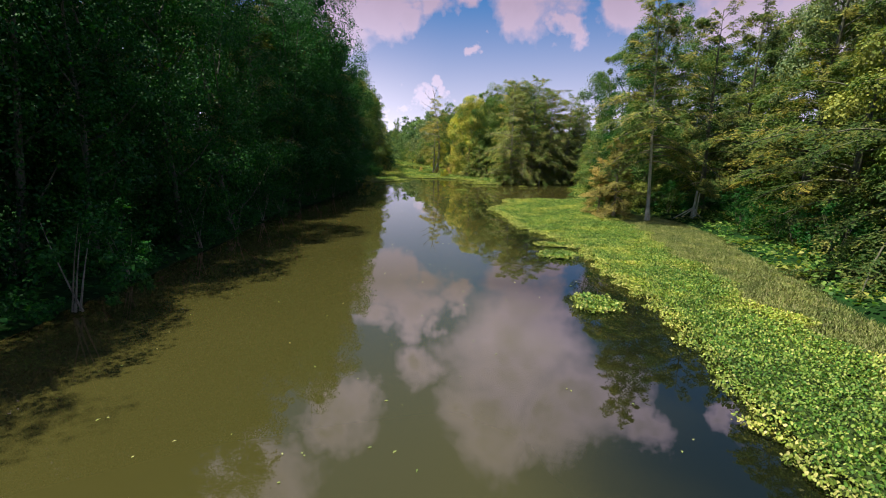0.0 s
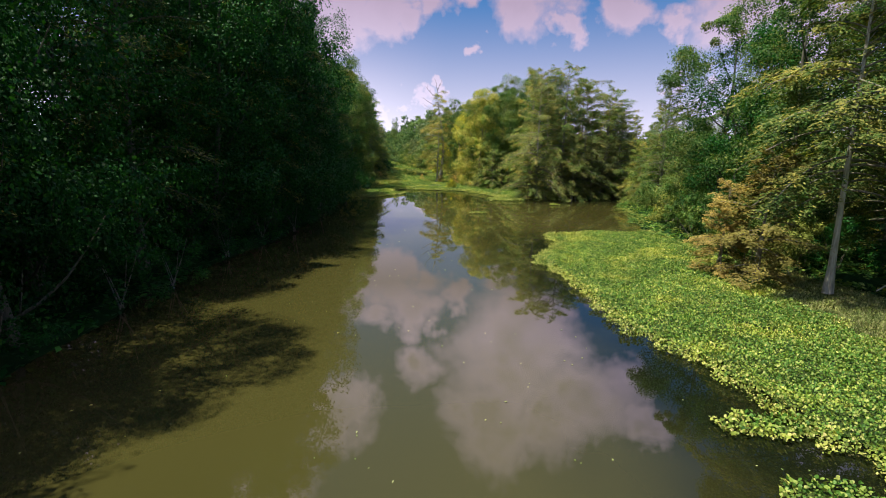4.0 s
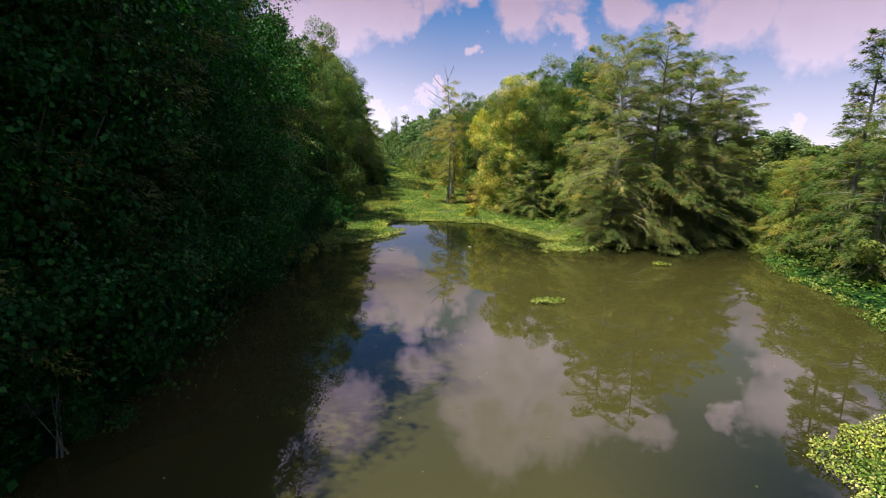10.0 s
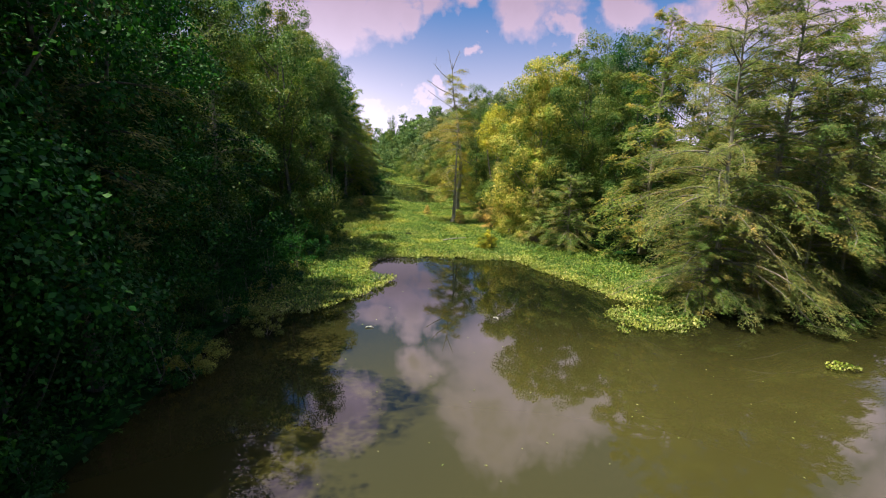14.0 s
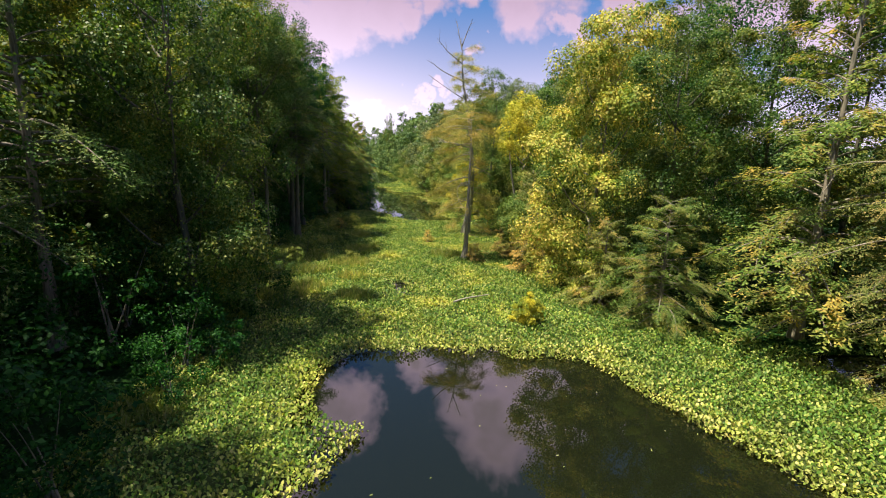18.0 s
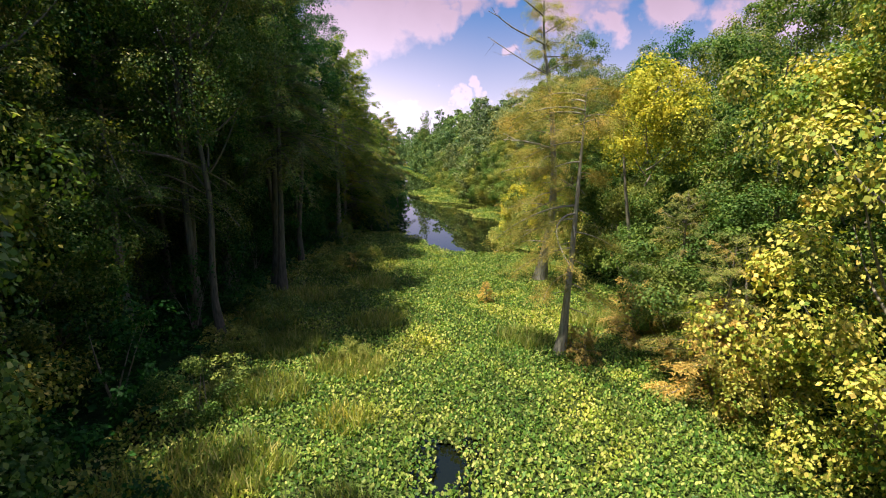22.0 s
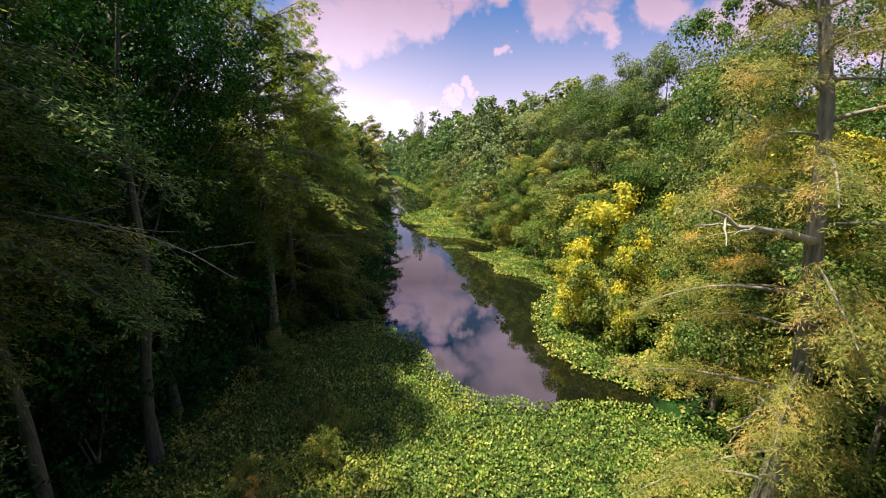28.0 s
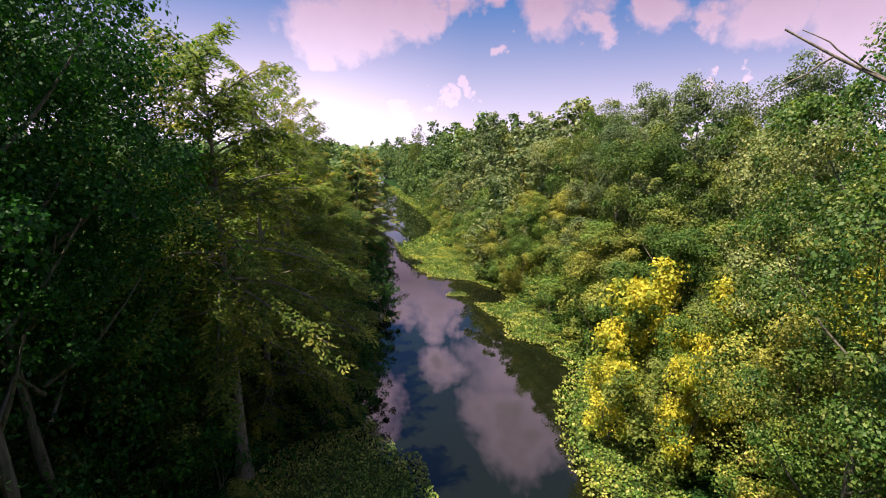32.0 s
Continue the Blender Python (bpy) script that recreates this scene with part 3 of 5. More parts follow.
KINDS = {
    "cypress_a": ("bald_cypress", "tall bald cypress with feathery green sprays", "tree", lambda o, g: cypress_parts(o, g, 16, 4.6, M_CYP, first=0.08, full=0.42, long=0.21, fat=0.4, dense=1.3, limbs_per_m=5.4, droop=0.9, ragged_crown=0.06)),
    "cypress_b": ("bald_cypress", "broad bald cypress with drooping olive-green needle sprays", "tree", lambda o, g: cypress_parts(o, g, 16, 5.4, M_CYP, first=0.04, full=0.2, lift=0.68, long=0.16, fat=0.3, droop=1.05, dense=2.2, thin=1.4, limbs_per_m=5.8)),
    "cypress_green": ("bald_cypress", "dark green bald cypress with layered feathery boughs", "tree", lambda o, g: cypress_parts(o, g, 16, 5.4, M_BOUGH, first=0.04, full=0.5, long=0.19, fat=0.38, droop=1.0, dense=1.5, thin=1.6, limbs_per_m=3.7, ragged_crown=0.04, bark=M_BARK_SHADE)),
    "cypress_c": ("bald_cypress", "slender conical bald cypress, dark green", "tree", lambda o, g: cypress_parts(o, g, 16, 3.9, M_CYP, first=0.04, full=0.58, long=0.19, fat=0.38, dense=1.5, thin=1.4, limbs_per_m=6.2)),
    "cypress_dark": ("bald_cypress", "shaded bald cypress with a bare lower trunk", "tree", lambda o, g: cypress_parts(o, g, 17, 5.0, M_WOOD, first=0.3, long=0.13, fat=0.3, dense=2.4, thin=1.4, limbs_per_m=4.6, full=0.4)),
    "cypress_shade": ("bald_cypress", "bald cypress deep in the shade of the bank", "tree", lambda o, g: cypress_parts(o, g, 17, 4.8, M_BOUGH, first=0.2, long=0.21, fat=0.4, bark=M_BARK_SHADE, dense=1.2, limbs_per_m=4.4, full=0.4)),
    "cypress_slim": ("bald_cypress", "slender bald cypress with a long bare trunk", "tree", lambda o, g: cypress_parts(o, g, 17, 3.6, M_WOOD, first=0.42, long=0.12, fat=0.28, dense=2.6, full=0.3, girth=0.95, thin=1.4, limbs_per_m=5.0, bark=M_BARK_SHADE)),
    "oak_high": ("broadleaf_tree", "tall bank tree with a high shading crown", "tree", lambda o, g: broadleaf_parts(o, g, 19, 4.2, 0.5, 34000, M_WOOD, length=0.105, width=0.075, lobes=12, pad=240, bark=M_BARK_SHADE)),
    "oak_dim": ("broadleaf_tree", "tall bank tree with a high crown, shade put into its leaf colour", "tree", lambda o, g: broadleaf_parts(o, g, 19, 4.2, 0.5, 34000, M_DARK, length=0.095, width=0.068, lobes=12, pad=240, bark=M_BARK_SHADE)),
    "oak_h": ("broadleaf_tree", "green broad-leaved tree of the shaded bank", "tree", lambda o, g: broadleaf_parts(o, g, 17, 4.5, 0.06, 56000, M_WOOD, length=0.12, width=0.088, lobes=14, pad=330, bark=M_BARK_SHADE)),
    "cypress_rust": ("bald_cypress", "bald cypress turning rusty, sprays hanging low", "tree", lambda o, g: cypress_parts(o, g, 15, 4.8, M_TAN, first=0.02, full=0.36, long=0.14, fat=0.26, droop=1.45, dense=2.5, thin=1.5, limbs_per_m=5.6, limb_bark=M_BARK)),
    "cypress_tan": ("bald_cypress", "broad bald cypress with hanging tan and olive sprays", "tree", lambda o, g: cypress_parts(o, g, 16, 5.4, M_TAN, first=0.05, full=0.2, lift=0.68, long=0.14, fat=0.25, droop=1.1, thin=1.5, dense=2.6, limbs_per_m=5.8, girth=0.75, bark=M_GREY, limb_bark=M_BARK)),
    "cypress_young": ("bald_cypress", "young bald cypress with layered tan-orange boughs", "tree", lambda o, g: cypress_parts(o, g, 6, 2.3, M_ORANGE, first=0.08, full=0.45, long=0.17, fat=0.36, droop=0.7, thin=1.8, dense=1.5, limbs_per_m=7.0)),
    "cypress_olive": ("bald_cypress", "bald cypress of the bank with sunlit olive sprays", "tree", lambda o, g: cypress_parts(o, g, 16, 5.2, M_OLIVE, first=0.03, long=0.17, fat=0.32, dense=2.0, thin=1.4, full=0.28, limbs_per_m=5.4, droop=1.1)),
    "oak_a": ("broadleaf_tree", "dense green broad-leaved tree on the bank, leaves coloured dark as in shade", "tree", lambda o, g: broadleaf_parts(o, g, 17, 4.6, 0.08, 32000, M_DARK, length=0.14, width=0.1, lobes=16, pad=90, bark=M_BARK_SHADE)),
    "oak_b": ("broadleaf_tree", "tall broad-leaved tree with foliage to the ground, leaves coloured dark as in shade", "tree", lambda o, g: broadleaf_parts(o, g, 18, 4.2, 0.04, 32000, M_DARK, length=0.14, width=0.1, lobes=18, pad=90, bark=M_BARK_SHADE)),
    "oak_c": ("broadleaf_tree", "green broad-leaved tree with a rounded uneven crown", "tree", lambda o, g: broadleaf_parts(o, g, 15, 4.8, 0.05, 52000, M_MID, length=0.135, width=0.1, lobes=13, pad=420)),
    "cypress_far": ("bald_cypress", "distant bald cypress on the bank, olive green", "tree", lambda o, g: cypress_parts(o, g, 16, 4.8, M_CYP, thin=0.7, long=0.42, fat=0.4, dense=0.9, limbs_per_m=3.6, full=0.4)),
    "oak_d": ("broadleaf_tree", "broad-leaved tree deeper in the woods, leaves coloured dark as in shade", "tree", lambda o, g: broadleaf_parts(o, g, 18, 4.6, 0.08, 16000, M_DARK, length=0.21, width=0.15, lobes=16, pad=60, limbs=False)),
    "oak_i": ("broadleaf_tree", "green broad-leaved tree deeper in the woods", "tree", lambda o, g: broadleaf_parts(o, g, 18, 4.6, 0.08, 7600, M_WOOD, length=0.36, width=0.26, lobes=15, pad=50, limbs=False, bark=M_BARK_SHADE)),
    "oak_e": ("broadleaf_tree", "tall sage-green broad-leaved tree with a domed crown", "tree", lambda o, g: broadleaf_parts(o, g, 16, 4.6, 0.12, 48000, M_SAGE, length=0.14, width=0.105, lobes=12, pad=380, limbs=False)),
    "oak_g": ("broadleaf_tree", "sage-green broad-leaved tree of the river woods", "tree", lambda o, g: broadleaf_parts(o, g, 16, 4.6, 0.10, 5600, M_SAGE, length=0.42, width=0.31, lobes=12, limbs=False, pad=50)),
    "oak_f": ("broadleaf_tree", "leafy green bank tree with foliage low over the water", "tree", lambda o, g: broadleaf_parts(o, g, 9, 3.2, 0.04, 26000, M_MID, length=0.12, width=0.09, lobes=9, pad=340, limbs=False)),
    "yellow": ("broadleaf_tree", "broad-leaved tree with leaves turning yellow", "tree", lambda o, g: broadleaf_parts(o, g, 13, 4.0, 0.05, 52000, M_YELLOW, length=0.12, width=0.095, lobes=14, pad=420)),
    "far_a": ("distant_tree", "distant green tree of the river woods", "tree", lambda o, g: broadleaf_parts(o, g, 15, 5.0, 0.05, 1700, M_FAR, length=0.62, width=0.48, lobes=13, pad=16, limbs=False)),
    "far_b": ("distant_tree", "distant tall tree of the river woods", "tree", lambda o, g: broadleaf_parts(o, g, 17, 4.2, 0.05, 1700, M_FAR, length=0.62, width=0.48, lobes=15, pad=16, limbs=False)),
    "bush": ("bush", "leafy green bush at the water's edge", "bush", lambda o, g: broadleaf_parts(o, g, 3.2, 2.0, 0.05, 6500, M_MID, length=0.105, width=0.075, lobes=8, stems=4, pad=120)),
    "bush_dark": ("bush", "green bush of the bank, shade put into its leaf colour", "bush", lambda o, g: broadleaf_parts(o, g, 3.4, 2.1, 0.05, 3000, M_DARK, length=0.13, width=0.08, lobes=8, stems=4)),
    "bush_yellow": ("bush", "bush with yellow-green leaves at the water's edge", "bush", lambda o, g: broadleaf_parts(o, g, 3.0, 1.7, 0.05, 6000, M_YELLOW, length=0.105, width=0.075, lobes=8, stems=4, pad=120)),
    "gold_tree": ("broadleaf_tree", "broad-leaved tree with a golden autumn crown", "tree", lambda o, g: broadleaf_parts(o, g, 12.6, 2.2, 0.6, 15000, M_GOLD, length=0.13, width=0.1, lobes=8, pad=300)),
    "gold": ("bush", "tall bush with bright golden-yellow autumn leaves", "bush", lambda o, g: broadleaf_parts(o, g, 4.4, 1.5, 0.1, 8000, M_GOLD, length=0.12, width=0.09, lobes=8, stems=3, pad=110)),
    "bush_rust": ("bush", "low cypress bush with rusty drooping sprays", "bush", lambda o, g: cypress_parts(o, g, 4, 1.9, M_ORANGE, first=0.05, limbs_per_m=12, long=0.14, fat=0.3, thin=1.4, dense=1.5)),
}
BUILT = {}


def put(kind, x, y, height=1.0, wide=None, turn=None, group="", z=0.15, label="", rng=random.Random(5)):
    """Stands a plant of that kind at a place; the first of a kind is built, the rest are copies."""
    name, text, cat, make = KINDS[kind]
    turn = rng.uniform(0, 360) if turn is None else turn
    shaded = x < left_bank(y) + 3.5
    group = group or ("bushes" if cat == "bush" else "trees") + (" of the shaded bank" if shaded else " of the sunlit bank")
    wide = height if wide is None else wide
    if kind not in BUILT:
        BUILT[kind] = ob = new(name)
        make(ob, np.random.default_rng(sum(map(ord, kind))))
        tagged(ob, text, cat, group)
    else:
        ob = copy_thing(BUILT[kind], Matrix())
        tagged(ob, text, cat, group)
    ob.matrix_basis = pose(x, y, z, rng.uniform(-2, 2), rng.uniform(-2, 2), turn) @ Matrix.Diagonal((wide, wide, height, 1))
    if label:
        tagged(ob, label)
    return ob


# ---- plan of the river ----
def curve(knots):
    ks, vs = zip(*knots)
    return lambda v: np.interp(v, ks, vs)


left_bank = curve([(-60, -11.5), (12, -11.5), (21, -11.9), (38, -12.8), (48, -11.6), (57, -12), (73, -12.6), (85, -13.2), (95, -15), (108, -18), (120, -18.2), (126, -16.5), (128, -14.4), (134.5, -15), (146, -17.2), (165, -20.5), (186, -24.8), (215, -32), (300, -52), (500, -95)])
right_bank = curve([(-60, 14), (13, 13.5), (24, 16), (33, 18), (40, 16), (48, 14.6), (51, 14.5), (56, 15.5), (60, 17.8), (66, 18.3), (73, 21.4), (80, 24.6), (83, 25.6), (84.6, 19), (86, 10), (88, 7), (92, 5), (99, 3.2), (108, 3.5), (116, 1), (121, -0.4), (132, -0.9), (140, -1.6), (147, -3.5), (156, -6.5), (170, -9.5), (190, -13.5), (215, -18.5), (300, -42), (500, -84)])
mat_edge = curve([(-14, 5), (6.2, 5.6), (8.6, 5.9), (10.7, 6.3), (13.5, 6.8), (16.3, 6.9), (19.5, 6.7), (23.3, 7.1), (26.8, 6.4), (28.3, 6), (30.8, 4.9), (36, 4.8), (38, 4.6), (40.7, 3.8), (43, 4.8), (46, 6.2), (49, 6.0), (50.6, 9.5)])
grass_edge = curve([(-14, 9.5), (13, 10.8), (25, 12.2), (30, 12.9), (34, 13.4), (41, 14.9), (52, 15)])
bed_front = curve([(-16, 72.5), (-9, 73.1), (-8, 74.6), (-6.7, 76.9), (-5.8, 79), (-5.7, 84.7), (-3.3, 84.9), (1.8, 84.2), (3.5, 80.6), (4.2, 79.2), (5.3, 77.2), (6.3, 75), (10.5, 74)])
bed_back = curve([(-16, 127.5), (-13.5, 128), (-10.6, 125.5), (-9.3, 121.8), (-7, 119.8), (-5.6, 119.6), (-2.3, 120), (1, 119)])
shelf_edge = curve([(119, -1.8), (121.6, -1.8), (122.7, -3.2), (124.4, -4.3), (128.5, -4.5), (132, -4.1), (134.7, -2.6), (137, -2.8), (139, -4.2), (140, -6), (143, -6.3), (147.4, -8.2), (148.5, -5), (151, -5.5), (154.8, -8.5), (155.8, -12.8), (163.7, -17), (172.6, -19.2), (176, -17), (182, -15), (194, -15), (200, -17), (214, -20.5), (250, -31), (300, -48)])


def ragged(x, y, size=1.0, amount=0.5):
    return amount * (np.sin(x * 2.1 / size + 1.7 * np.sin(y * 1.3 / size)) + np.sin(y * 2.7 / size + 1.3 * np.sin(x * 1.9 / size)) + 0.5 * np.sin(5.3 * x / size + 4.1 * y / size)) / 2.5


def in_first_bed(x, y):
    return (x > mat_edge(y) + ragged(x, y, 0.6, 0.35)) & (x < grass_edge(y) + ragged(x, y, 1.5, 0.8)) & (y > -14) & (y < 50.6)


def in_main_bed(x, y):
    hole = (((x + 6.1 + 0.12 * np.sin(4 * y)) / 0.36) ** 2 + ((y - 93.8) / 1.0) ** 2 < 1) | (((x + 6.2) / 1.6) ** 2 + ((y - 82.2) / 2.6) ** 2 < 1)
    return (y > bed_front(x) + ragged(x, y, 0.7, 0.35)) & (y < bed_back(x) + ragged(x, y, 0.8, 0.4)) & (x > left_bank(y) - 0.5) & (x < right_bank(y) + 0.8) & ~hole | (((x - 6.6) / 1.9) ** 2 + ((y - 73.1) / 1.7) ** 2 + ragged(x, y, 0.6, 0.4) < 1)


def in_shelf(x, y):
    return (x > shelf_edge(y) + ragged(x, y, 0.8, 0.4)) & (x < right_bank(y) + 1) & (y > 121) & (y < 280)


def ground():
    xs = np.unique(np.concatenate([np.linspace(-3000, -120, 12), np.arange(-120, 121, 2.0), np.linspace(120, 3000, 12)]))
    ys = np.unique(np.concatenate([np.linspace(-1500, -60, 8), np.arange(-60, 321, 2.0), np.linspace(320, 4500, 14)]))
    x, y = np.meshgrid(xs, ys, indexing="ij")
    inside = np.minimum(x - left_bank(y), right_bank(y) - x)
    z = np.clip(0.25 - inside * 0.55, -1.0, 0.3) + 0.12 * ragged(x, y, 3.0, 1.0)
    n = len(ys)
    i, j = np.meshgrid(np.arange(len(xs) - 1), np.arange(n - 1), indexing="ij")
    q = np.stack([i * n + j, (i + 1) * n + j, (i + 1) * n + j + 1, i * n + j + 1], -1).reshape(-1, 4)
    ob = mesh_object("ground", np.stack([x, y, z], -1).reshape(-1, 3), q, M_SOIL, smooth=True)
    tagged(ob, "leaf-littered ground under the woods, shade put into its colour", "ground", kind="structure")


ground()
water = mesh_object("water", [(-140, -120, 0), (140, -120, 0), (140, 420, 0), (-140, 420, 0)], [(0, 1, 2, 3)], M_WATER)
tagged(water, "still murky olive-brown river water with reflections", "water", kind="structure")


# ---- floating plants ----
def hyacinth(name, label, inside, box, per_m2, size, rng, tall=0.22, kind="stuff", mat=M_HYA, steep=(0.25, 1.3), broad=1.0, rim=1.0):
    """A floating bed: a root mat and rounded, tilted leaves on short stalks."""
    x0, x1, y0, y1 = box
    n = int((x1 - x0) * (y1 - y0) * per_m2)
    x, y = rng.uniform(x0, x1, n), rng.uniform(y0, y1, n)
    keep = inside(x, y)
    x, y = x[keep], y[keep]
    n = len(x)
    lump = 0.5 + ragged(x, y, 1.1, 0.5)
    z = 0.03 + tall * rng.uniform(0.15, 1.0, n) * (0.35 + 0.65 * lump)
    az = rng.uniform(0, 2 * np.pi, n)
    tilt = rng.uniform(*steep, n)
    along = np.stack([np.cos(az) * np.cos(tilt), np.sin(az) * np.cos(tilt), np.sin(tilt)], 1)
    side = np.stack([-np.sin(az), np.cos(az), rng.normal(size=n) * 0.25], 1)
    up = np.cross(along, side)
    k = size * rng.uniform(0.6, 1.25, n)[:, None]
    b = np.stack([x, y, z], 1)
    v = np.stack([b, b + k * (0.3 * along + 0.42 * broad * side + 0.12 * up), b + k * (0.75 * along + 0.36 * broad * side + 0.1 * up), b + k * along,
                  b + k * (0.75 * along - 0.36 * broad * side + 0.1 * up), b + k * (0.3 * along - 0.42 * broad * side + 0.12 * up)], 1).reshape(-1, 3)
    o = np.arange(n)[:, None] * 6
    q = np.concatenate([o + np.array([0, 1, 2, 3]), o + np.array([0, 3, 4, 5])], 1).reshape(-1, 4)
    if kind:
        fol = ob = tagged(mesh_object(name, v, q, mat), label, "water plants", kind=kind)
    else:
        ob = tagged(new(name), label, "water plants", "floating clumps")
        fol = tagged(mesh_object("foliage", v, q, mat, ob), kind="stuff")
    if rim:
        d = rim * rng.uniform(0.2, 1.0, n) ** 1.3
        outer = ~(inside(x - d, y) & inside(x, y - d) & inside(x - 0.7 * d, y - 0.7 * d))
        fol.data.materials.append(M_RIM)
        fol.data.polygons.foreach_set("material_index", np.repeat(outer.astype(np.int32), 2))
    step = 0.3 if (x1 - x0) < 40 else 0.6
    gx, gy = np.meshgrid(np.arange(x0, x1, step), np.arange(y0, y1, step), indexing="ij")
    lap = 0.45 if kind else 0.1
    ok = inside(gx - lap, gy - lap) & inside(gx + step + lap, gy - lap) & inside(gx - lap, gy + step + lap) & inside(gx + step + lap, gy + step + lap) & inside(gx + step / 2, gy + step / 2) & inside(gx, gy + step / 2) & inside(gx + step, gy + step / 2)
    gx, gy = gx[ok], gy[ok]
    m = len(gx)
    if m:
        sv = np.stack([np.stack([gx, gy], 1), np.stack([gx + step, gy], 1), np.stack([gx + step, gy + step], 1), np.stack([gx, gy + step], 1)], 1).reshape(-1, 2)
        sz = 0.035 + 0.02 * ragged(sv[:, 0], sv[:, 1], 0.8, 1.0)
        mesh_object("root_mat", np.column_stack([sv, sz]), np.arange(4 * m).reshape(m, 4), M_ROOT, ob)
    return ob


def blob(cx, cy, rx, ry):
    return lambda x, y: ((x - cx) / rx) ** 2 + ((y - cy) / ry) ** 2 + 0.5 * ragged(x, y, 0.35, 1.0) < 1


g = np.random.default_rng(11)
hyacinth("water_hyacinth_bed", "floating bed of water hyacinth, bright green to yellowish", in_first_bed, (2, 17, -2, 52), 460, 0.068, g, rim=1.0, broad=0.85)
hyacinth("water_hyacinth_bed", "broad bed of water hyacinth closing the channel, bright green", in_main_bed, (-19, 11, 70, 129), 235, 0.105, g, rim=2.6, tall=0.3, steep=(0.3, 1.3), broad=0.8)
hyacinth("water_hyacinth_bed", "strip of floating green plants along the wooded bank", lambda x, y: in_shelf(x, y) & (y < 172), (-22, 2, 120, 172), 95, 0.13, g, rim=0.7)
hyacinth("water_hyacinth_bed", "distant strip of floating green plants along the bank", lambda x, y: in_shelf(x, y) & (y >= 172), (-50, -10, 172, 280), 26, 0.24, g, rim=0)
hyacinth("water_hyacinth_bed", "narrow strip of water plants along the inlet's bank", lambda x, y: (x > right_bank(y) - 0.9 + ragged(x, y, 0.8, 0.6)) & (x < right_bank(y) + 1.0) & (y > 55), (10, 29, 53, 87), 150, 0.1, g, rim=0, mat=M_MID)
for cx, cy, rx, ry in ((5.2, 15.1, 0.85, 0.95), (5.8, 22.7, 1.1, 0.85), (6.2, 25.3, 1.25, 0.5), (2.3, 60.2, 0.75, 0.45), (11.4, 68.3, 0.6, 0.3), (4.7, 71.6, 0.3, 0.25), (-9.8, 150, 1.0, 0.6), (-12.5, 160, 1.4, 1.0), (-13, 168, 1.2, 1.0)):
    hyacinth("water_hyacinth_clump", "small loose clump of water hyacinth afloat", blob(cx, cy, rx, ry), (cx - 2, cx + 2, cy - 2, cy + 2), 420, 0.075, g, kind="", mat=M_HYA, rim=0.4)


def grass(name, label, inside, box, per_m2, tall, rng, mat, kind="stuff"):
    x0, x1, y0, y1 = box
    n = int((x1 - x0) * (y1 - y0) * per_m2)
    x, y = rng.uniform(x0, x1, n), rng.uniform(y0, y1, n)
    keep = inside(x, y)
    x, y = x[keep], y[keep]
    n = len(x)
    along = unit(np.stack([rng.normal(size=n) * 0.45, rng.normal(size=n) * 0.45, np.ones(n)], 1))
    side = unit(np.cross(along, rng.normal(size=(n, 3))))
    s = Soup()
    s.leaves(np.stack([x, y, np.full(n, 0.02)], 1), along, side, tall * rng.uniform(0.5, 1.2, n), 0.022 + 0.02 * tall)
    if kind:
        return tagged(s.object(name, mat), label, "grass", "", kind)
    ob = tagged(new(name), label, "grass", "grass tufts in the bed")
    tagged(s.object("foliage", mat, ob), kind="stuff")
    dry, pick = Soup(), rng.random(n) < 0.3
    dry.leaves(np.stack([x, y, np.full(n, 0.02)], 1)[pick], unit(along + rng.normal(size=(n, 3)) * 0.25)[pick], side[pick], 1.1 * tall * rng.uniform(0.5, 1.2, int(pick.sum())), 0.018 + 0.02 * tall)
    tagged(dry.object("dry_grass", M_GRASS, ob), "pale dry grass", kind="stuff")
    return ob


grass("bank_grass", "pale dry grass and weeds along the bank", lambda x, y: (x > grass_edge(y) - 0.8 + ragged(x, y, 1.5, 0.8)) & (x < right_bank(y) + 1.5), (8, 21, -2, 52), 520, 0.13, g, M_GRASS)


# ---- single trees and woods ----
W = random.Random(21)
